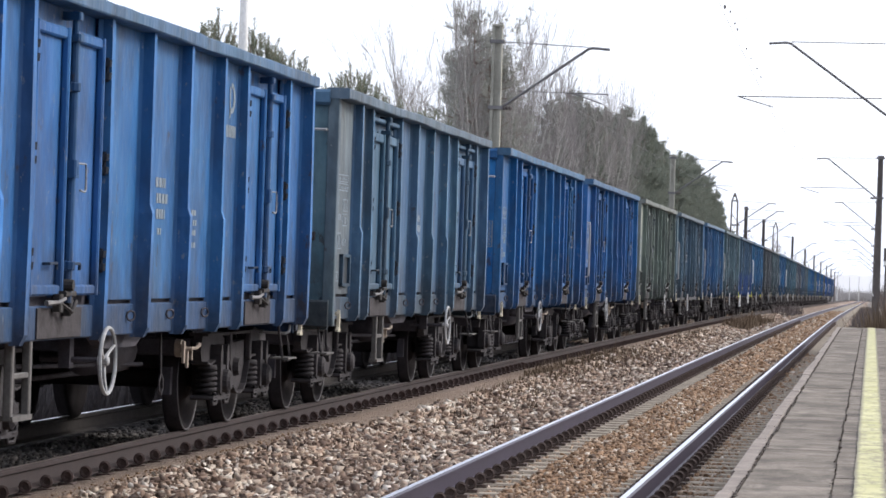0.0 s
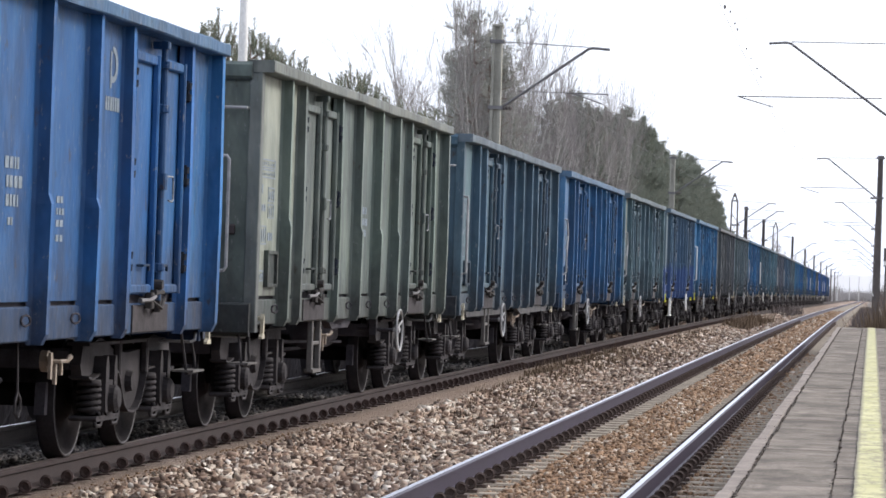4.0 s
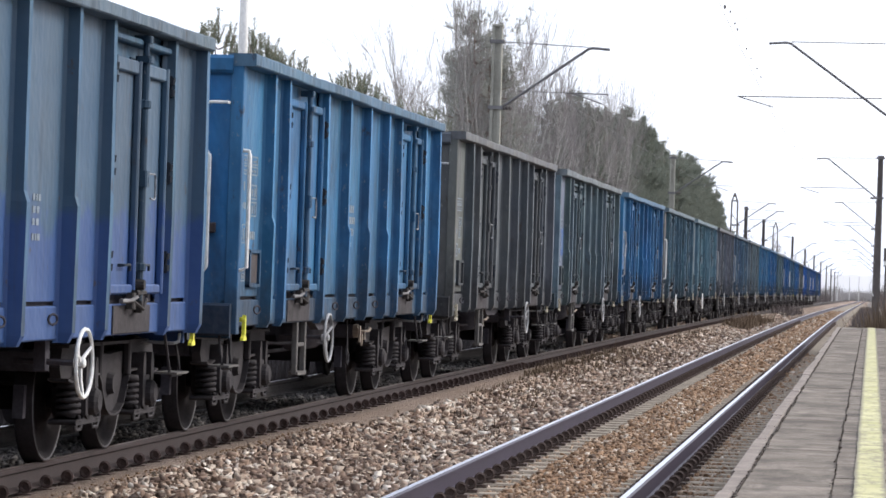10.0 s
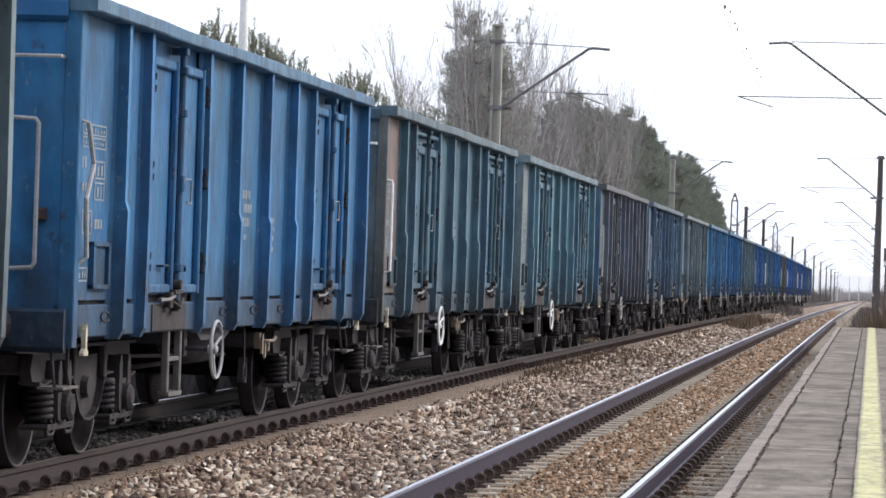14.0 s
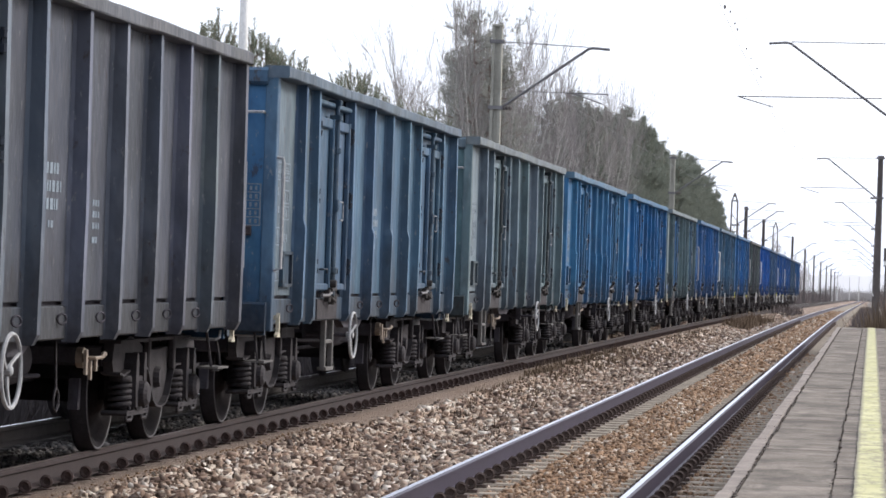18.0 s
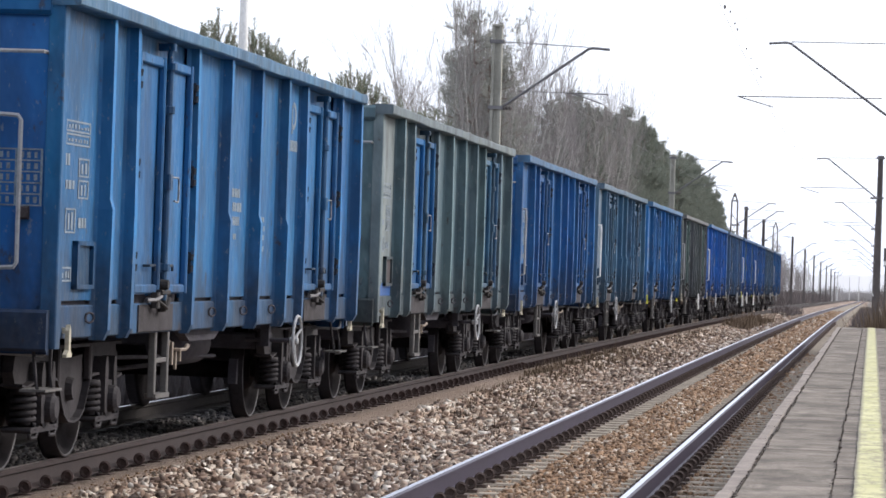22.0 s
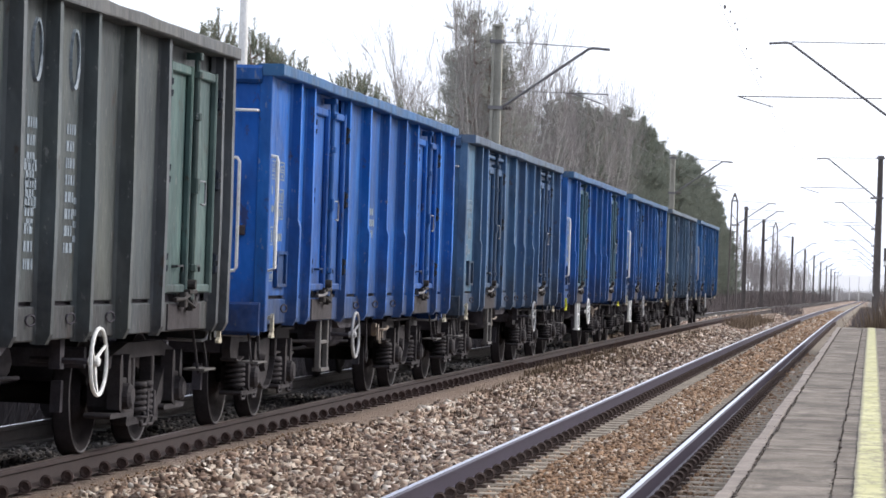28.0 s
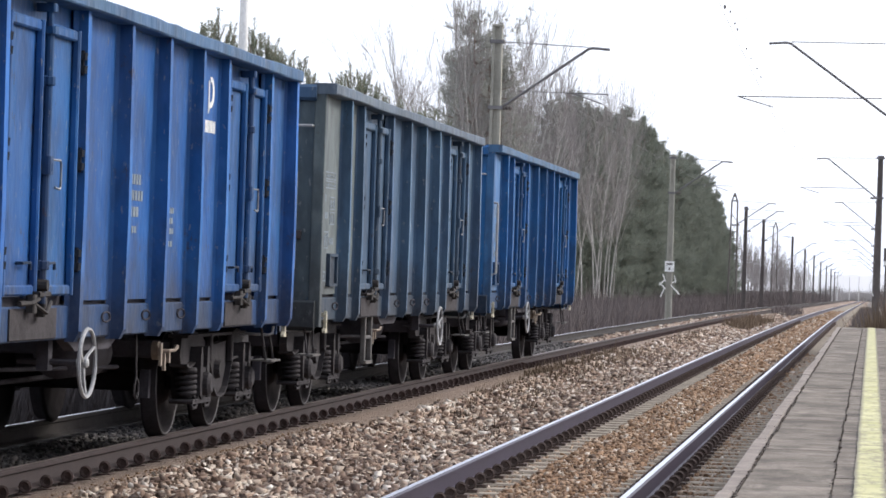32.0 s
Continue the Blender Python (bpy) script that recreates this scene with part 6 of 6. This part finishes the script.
def build_forest():
    rng = random.Random(21)
    tall = [pine_meshes(s, 14.0, 0.28, 2.3, NEEDLES_GREY, 0.62, 0.55) for s in (1, 2, 11)]
    full = [pine_meshes(s, 15.0, 0.06, 2.9, NEEDLES, 1.5, 0.14) for s in (3, 4, 5)]
    young = [young_pine_meshes(s, 8.0) for s in (6, 7, 16)]
    bare = [bare_meshes(s, 13.5, 0.03, None, 0.72, 0.0105, 0.7) for s in (1, 2, 3, 4, 5)]
    slim = [bare_meshes(s, 13.5, 0.015, None, 0.6, 0.0095, 0.42) for s in (21, 22, 23)]
    bare_dark = [bare_meshes(s, 11.5, 0.05, TWIG, 0.9) for s in (8, 9)]
    far_bare = [bare_meshes(s, 10.0, 0.05, TWIG, 2.2, 0.02) for s in (18, 19)]
    # young plantation behind the train: x, y, height of the tip
    for x, y, h in ((-18.6, 88.0, 8.1), (-18.15, 87.6, 8.5), (-17.7, 88.4, 7.9), (-17.2, 87.8, 8.25), (-16.9, 88.3, 7.8), (-16.45, 88.0, 7.45), (-16.05, 88.4, 7.2), (-15.65, 87.7, 6.8), (-17.9, 89.8, 7.6), (-17.0, 90.0, 7.4),
                    (-19.2, 112.4, 7.9), (-18.75, 112.0, 8.35), (-18.35, 111.6, 8.6), (-18.0, 112.3, 8.3), (-17.6, 111.8, 7.9), (-17.0, 112.0, 7.5), (-16.65, 112.4, 7.0), (-16.2, 111.8, 6.9), (-15.9, 112.2, 7.0), (-15.5, 111.6, 6.95), (-15.1, 112.3, 6.7)):
        plant("young_pine", rng.choice(young), x, y, (h + 0.75) / 8.35, rng.uniform(0, 360), "young pale green pine with upright shoots", "young pines")
    # the tall mixed clump that opens the wood
    for x, y, h in ((-21.5, 160.6, 0.90), (-20.9, 158.8, 0.94), (-20.9, 164, 0.94), (-20.3, 165, 1.0), (-19.7, 156.5, 0.96), (-19.0, 158.2, 0.92), (-18.4, 160, 0.88), (-17.9, 161.5, 0.84), (-17.3, 160, 0.80), (-21.3, 162, 0.94), (-19.2, 174, 0.88)):
        plant("bare_tree", rng.choice(slim), x, y, h, rng.uniform(0, 360), "leafless tree with a slim pale trunk", "bare trees at the wood's edge")
    y = 178.0
    while y < 268:
        if y < 238:
            plant("bare_tree", rng.choice(bare), rng.uniform(-19.5, -17.8), y, rng.uniform(0.74, 0.92), rng.uniform(0, 360), "leafless tree with a slim pale trunk", "bare trees at the wood's edge")
        plant("bare_tree", rng.choice(bare), rng.uniform(-24.5, -21), y + 2, rng.uniform(0.84, 1.0), rng.uniform(0, 360), "leafless tree with a slim pale trunk", "bare trees at the wood's edge")
        plant("bare_tree", rng.choice(bare_dark), rng.uniform(-29, -24), y + 1, rng.uniform(0.95, 1.15), rng.uniform(0, 360), "leafless brown-grey tree in the wood", "bare trees at the wood's edge")
        y += rng.uniform(2.4, 4.0)
    for x, y, h in ((-20.0, 160.2, 1.08), (-20.5, 162.0, 0.98), (-19.4, 161.2, 1.03), (-18.9, 162.0, 0.90), (-21.0, 168, 0.90), (-22.0, 171, 0.96), (-22.6, 178, 1.0), (-23.5, 188, 1.0), (-24, 203, 1.04)):
        plant("pine_tree", rng.choice(tall), x, y, h, rng.uniform(0, 360), "tall dark pine with a bare lower trunk", "pines of the wood")
    # pines standing among the bare trees
    for x, y, h in ((-24.4, 230, 0.97), (-23.4, 231, 1.01), (-22.4, 228, 1.0), (-21.5, 232, 1.02), (-20.7, 235, 1.01), (-20.0, 238, 1.0), (-19.4, 241, 0.98), (-22.0, 240, 1.0)):
        plant("pine_tree", rng.choice(full), x, y, h, rng.uniform(0, 360), "dark green pine among leafless trees", "pines of the wood")
    y = 246.0
    while y < 452:
        top = 1.06 if y < 380 else 1.06 - 0.40 * (y - 380) / 72
        plant("pine_tree", rng.choice(full), -20.0 + rng.uniform(-0.8, 0.8), y, top * rng.uniform(0.92, 1.03), rng.uniform(0, 360), "dense dark green pine, branched to the ground", "pines of the wood")
        plant("pine_tree", rng.choice(full), -23.5 + rng.uniform(-1.0, 1.0), y + 2.5, top * rng.uniform(0.95, 1.12), rng.uniform(0, 360), "dense dark green pine, branched to the ground", "pines of the wood")
        y += rng.uniform(3.4, 4.6)
    y = 258.0
    while y < 440:
        plant("pine_tree", rng.choice(full), -29.0 + rng.uniform(-2, 2), y, rng.uniform(0.92, 1.12), rng.uniform(0, 360), "dark pine deep in the wood", "pines of the wood")
        y += rng.uniform(5, 8)
    # thin leafless growth further down the line
    y = 455.0
    while y < 900:
        plant("bare_tree", rng.choice(far_bare), -21.0 + rng.uniform(-6, 5), y, rng.uniform(0.5, 0.95), rng.uniform(0, 360), "thin leafless tree beside the line", "bare trees down the line")
        y += rng.uniform(4, 8)


build_forest()


def brush(name, label, material, areas, seed, category):
    """Dry stems as slim blades. areas: x0, x1, y0, y1, count, height."""
    rng = np.random.default_rng(seed)
    out = []
    xs, zs = [p[0] for p in SECTION], [p[1] for p in SECTION]
    for x0, x1, y0, y1, n, h in areas:
        px, py = rng.uniform(x0, x1, n), rng.uniform(y0, y1, n)
        pz = np.interp(px, xs, zs) - np.array([drop(v) for v in py]) - 0.03
        root = np.stack([px, py, pz], 1)
        hh = h * rng.lognormal(0, 0.3, n)
        tip = root + np.stack([rng.normal(0, 0.22, n) * hh, rng.normal(0, 0.22, n) * hh, hh], 1)
        w = (0.012 + 0.00006 * py)[:, None] * rng.uniform(0.6, 1.5, (n, 1))
        a = rng.uniform(0, 6.283, n)
        side = np.stack([np.cos(a), np.sin(a), np.zeros(n)], 1) * w
        out.append(np.stack([root - side, root + side, tip], 1))
    tagged(new(name, tri_mesh(name, np.concatenate(out), material)), label, category, kind="stuff")


brush("dry_brush", "brown dry brush along the foot of the wood", DRYGRASS,
      [(-16.5, -10.2, 70, 130, 14000, 0.85), (-17.5, -10.2, 130, 260, 40000, 0.78), (-18.5, -10.6, 260, 460, 40000, 0.92), (-28, -17, 150, 450, 16000, 1.4), (-24.0, -11.0, 460, 900, 14000, 1.9)], 8, "brush")
# Added brush behind the train; its dark colour imitates the shade there.
brush("thicket", "dense thicket added behind the train, coloured dark for the shade there", THICKET, [(-12.5, -9.0, 8, 78, 40000, 0.5)], 14, "thicket")
brush("lineside_brush", "low dead growth beside the far end of the line", DRYGRASS,
      [(-5.6, -4.4, 180, 215, 500, 0.5), (1.0, 9.0, 80, 300, 9000, 1.2), (-0.9, 0.6, 96, 300, 2500, 0.35), (1.0, 30, 300, 900, 7000, 2.0)], 9, "brush")
# Added growth closes the view; the haze is in its colour.
brush("far_growth", "growth added far down the line, coloured pale grey for haze", FARGROWTH, [(-16, -9, 930, 1080, 2500, 3.2), (-9, 4, 1040, 1100, 4500, 2.4), (3, 30, 900, 1090, 3500, 3.0)], 15, "brush")
brush("platform_end_bush", "brown leafless bush at the end of the platform", WEEDS, [(-0.14, 0.55, 79.5, 81.5, 2200, 0.72), (0.2, 2.2, 79.5, 84, 3200, 0.95)], 10, "bush")
rng_w = random.Random(31)
PATCHES = []
for _ in range(34):
    px, py, half = rng_w.uniform(-5.1, -3.9), rng_w.uniform(27, 62), rng_w.uniform(0.08, 0.24)
    PATCHES.append((px - half * 0.6, px + half * 0.6, py - half * 3, py + half * 3, int(900 * half), rng_w.uniform(0.05, 0.11)))
brush("dead_tufts", "small dark dead tufts among the stones", TUFTS, PATCHES, 17, "weeds")
brush("ballast_weeds", "dead brown weeds growing in the ballast", WEEDS,
      [(-5.2, -4.3, 36, 50, 900, 0.10), (-5.35, -4.7, 43, 55, 2200, 0.10), (-5.6, -4.9, 52, 72, 2600, 0.13), (-5.4, -4.2, 58, 80, 1500, 0.12), (-5.5, -4.8, 84, 104, 900, 0.14), (-5.4, -4.4, 118, 150, 1500, 0.3), (-5.5, -5.2, 26, 52, 200, 0.05), (-1.15, -0.8, 22, 66, 700, 0.07)], 12, "weeds")


def build_backdrop():
    """Far woods on the horizon, the haze of distance painted into their pale colour."""
    m = Mat("glowing_haze_woods", 1.0)
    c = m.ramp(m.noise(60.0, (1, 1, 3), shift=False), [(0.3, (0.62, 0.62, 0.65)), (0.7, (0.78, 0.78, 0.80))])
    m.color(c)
    # Added emission makes the woods glow, to imitate bright haze.
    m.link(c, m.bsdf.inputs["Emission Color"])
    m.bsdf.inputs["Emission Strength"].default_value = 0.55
    rng = random.Random(4)
    vs, fs = [], []
    x = -900.0
    n = 0
    while x < 500:
        h = 3.6 + 1.4 * noise.noise(Vector((x * 0.02, 0, 0))) + rng.uniform(-0.8, 0.8)
        vs += [(x, 1700, -12), (x, 1700, h), (x, 1712, h - 0.5), (x, 1712, -12)]
        if n:
            b = 4 * (n - 1)
            fs += [(b, b + 4, b + 5, b + 1), (b + 1, b + 5, b + 6, b + 2), (b + 2, b + 6, b + 7, b + 3)]
        n += 1
        x += rng.uniform(2.5, 6)
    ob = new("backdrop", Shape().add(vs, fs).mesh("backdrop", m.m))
    tagged(ob, "line of distant woods, haze painted pale and glowing", "distant woods", kind="structure")


build_backdrop()


def build_sky_screen(start, end, seed):
    """An added dark screen, unseen behind the camera, blocks skylight either side of the tracks."""
    m = Mat("dark_sky_screen", 1.0)
    m.color(m.ramp(m.noise(1.4, (1, 1, 0.6), detail=7, shift=False), [(0.3, (0.014, 0.018, 0.012)), (0.7, (0.07, 0.075, 0.05))]))
    rng = random.Random(seed)
    vs, fs = [], []
    for n in range(81):
        a = math.radians(start + (end - start) * n / 80)
        r = 24 + rng.uniform(-0.8, 0.8)
        x, y, h = r * math.cos(a), r * math.sin(a), 12 + rng.uniform(-2.2, 1.6)
        vs += [(x, y, -1.2), (x, y, h), (x * 1.12, y * 1.12, h - 1.5), (x * 1.12, y * 1.12, -1.2)]
        if n:
            b = 4 * (n - 1)
            fs += [(b, b + 4, b + 5, b + 1), (b + 1, b + 5, b + 6, b + 2), (b + 2, b + 6, b + 7, b + 3)]
    ob = new("backdrop", Shape().add(vs, fs).mesh("backdrop", m.m))
    tagged(ob, "unseen dark screen behind the camera, added to block sky light", "wood edge", kind="structure")


# Unseen screens, put up only to darken the faces turned to the camera.
build_sky_screen(170, 243, 15)
build_sky_screen(281, 370, 16)


# ---------------------------------------------------------------- the train rolls by
def motions():
    for i, wagon in enumerate(TRAIN):
        rows = []
        for k in range(33):
            t = float(k)
            y = JOINTS[i] - run(t)
            a, b = drop(y + 2.72), drop(y + 11.85)
            slope = math.degrees(math.atan2(a - b, 9.13))
            rows.append((t, pose(FAR_TRACK, y, -a + math.tan(math.radians(slope)) * -2.72, slope, 0, 0)))
        walk(wagon, rows)
        for ob in wagon.children:
            if not ob.name.startswith("wheelset"):
                continue
            yl = ob.matrix_basis.translation.y
            rows = []
            spin = [k / FPS for k in range(32 * FPS + 1) if 6 < JOINTS[i] + yl - run(k / FPS) < 80]
            if not spin or spin[0] > 0:
                first = spin[0] if spin else 32.0
                rows.append((0.0, pose(0, yl, 0.46, math.degrees(run(first) / 0.46))))
            for t in spin:
                rows.append((t, pose(0, yl, 0.46, math.degrees(run(t) / 0.46))))
            if rows[-1][0] < 32.0:
                rows.append((32.0, rows[-1][1]))
            walk(ob, rows)


motions()
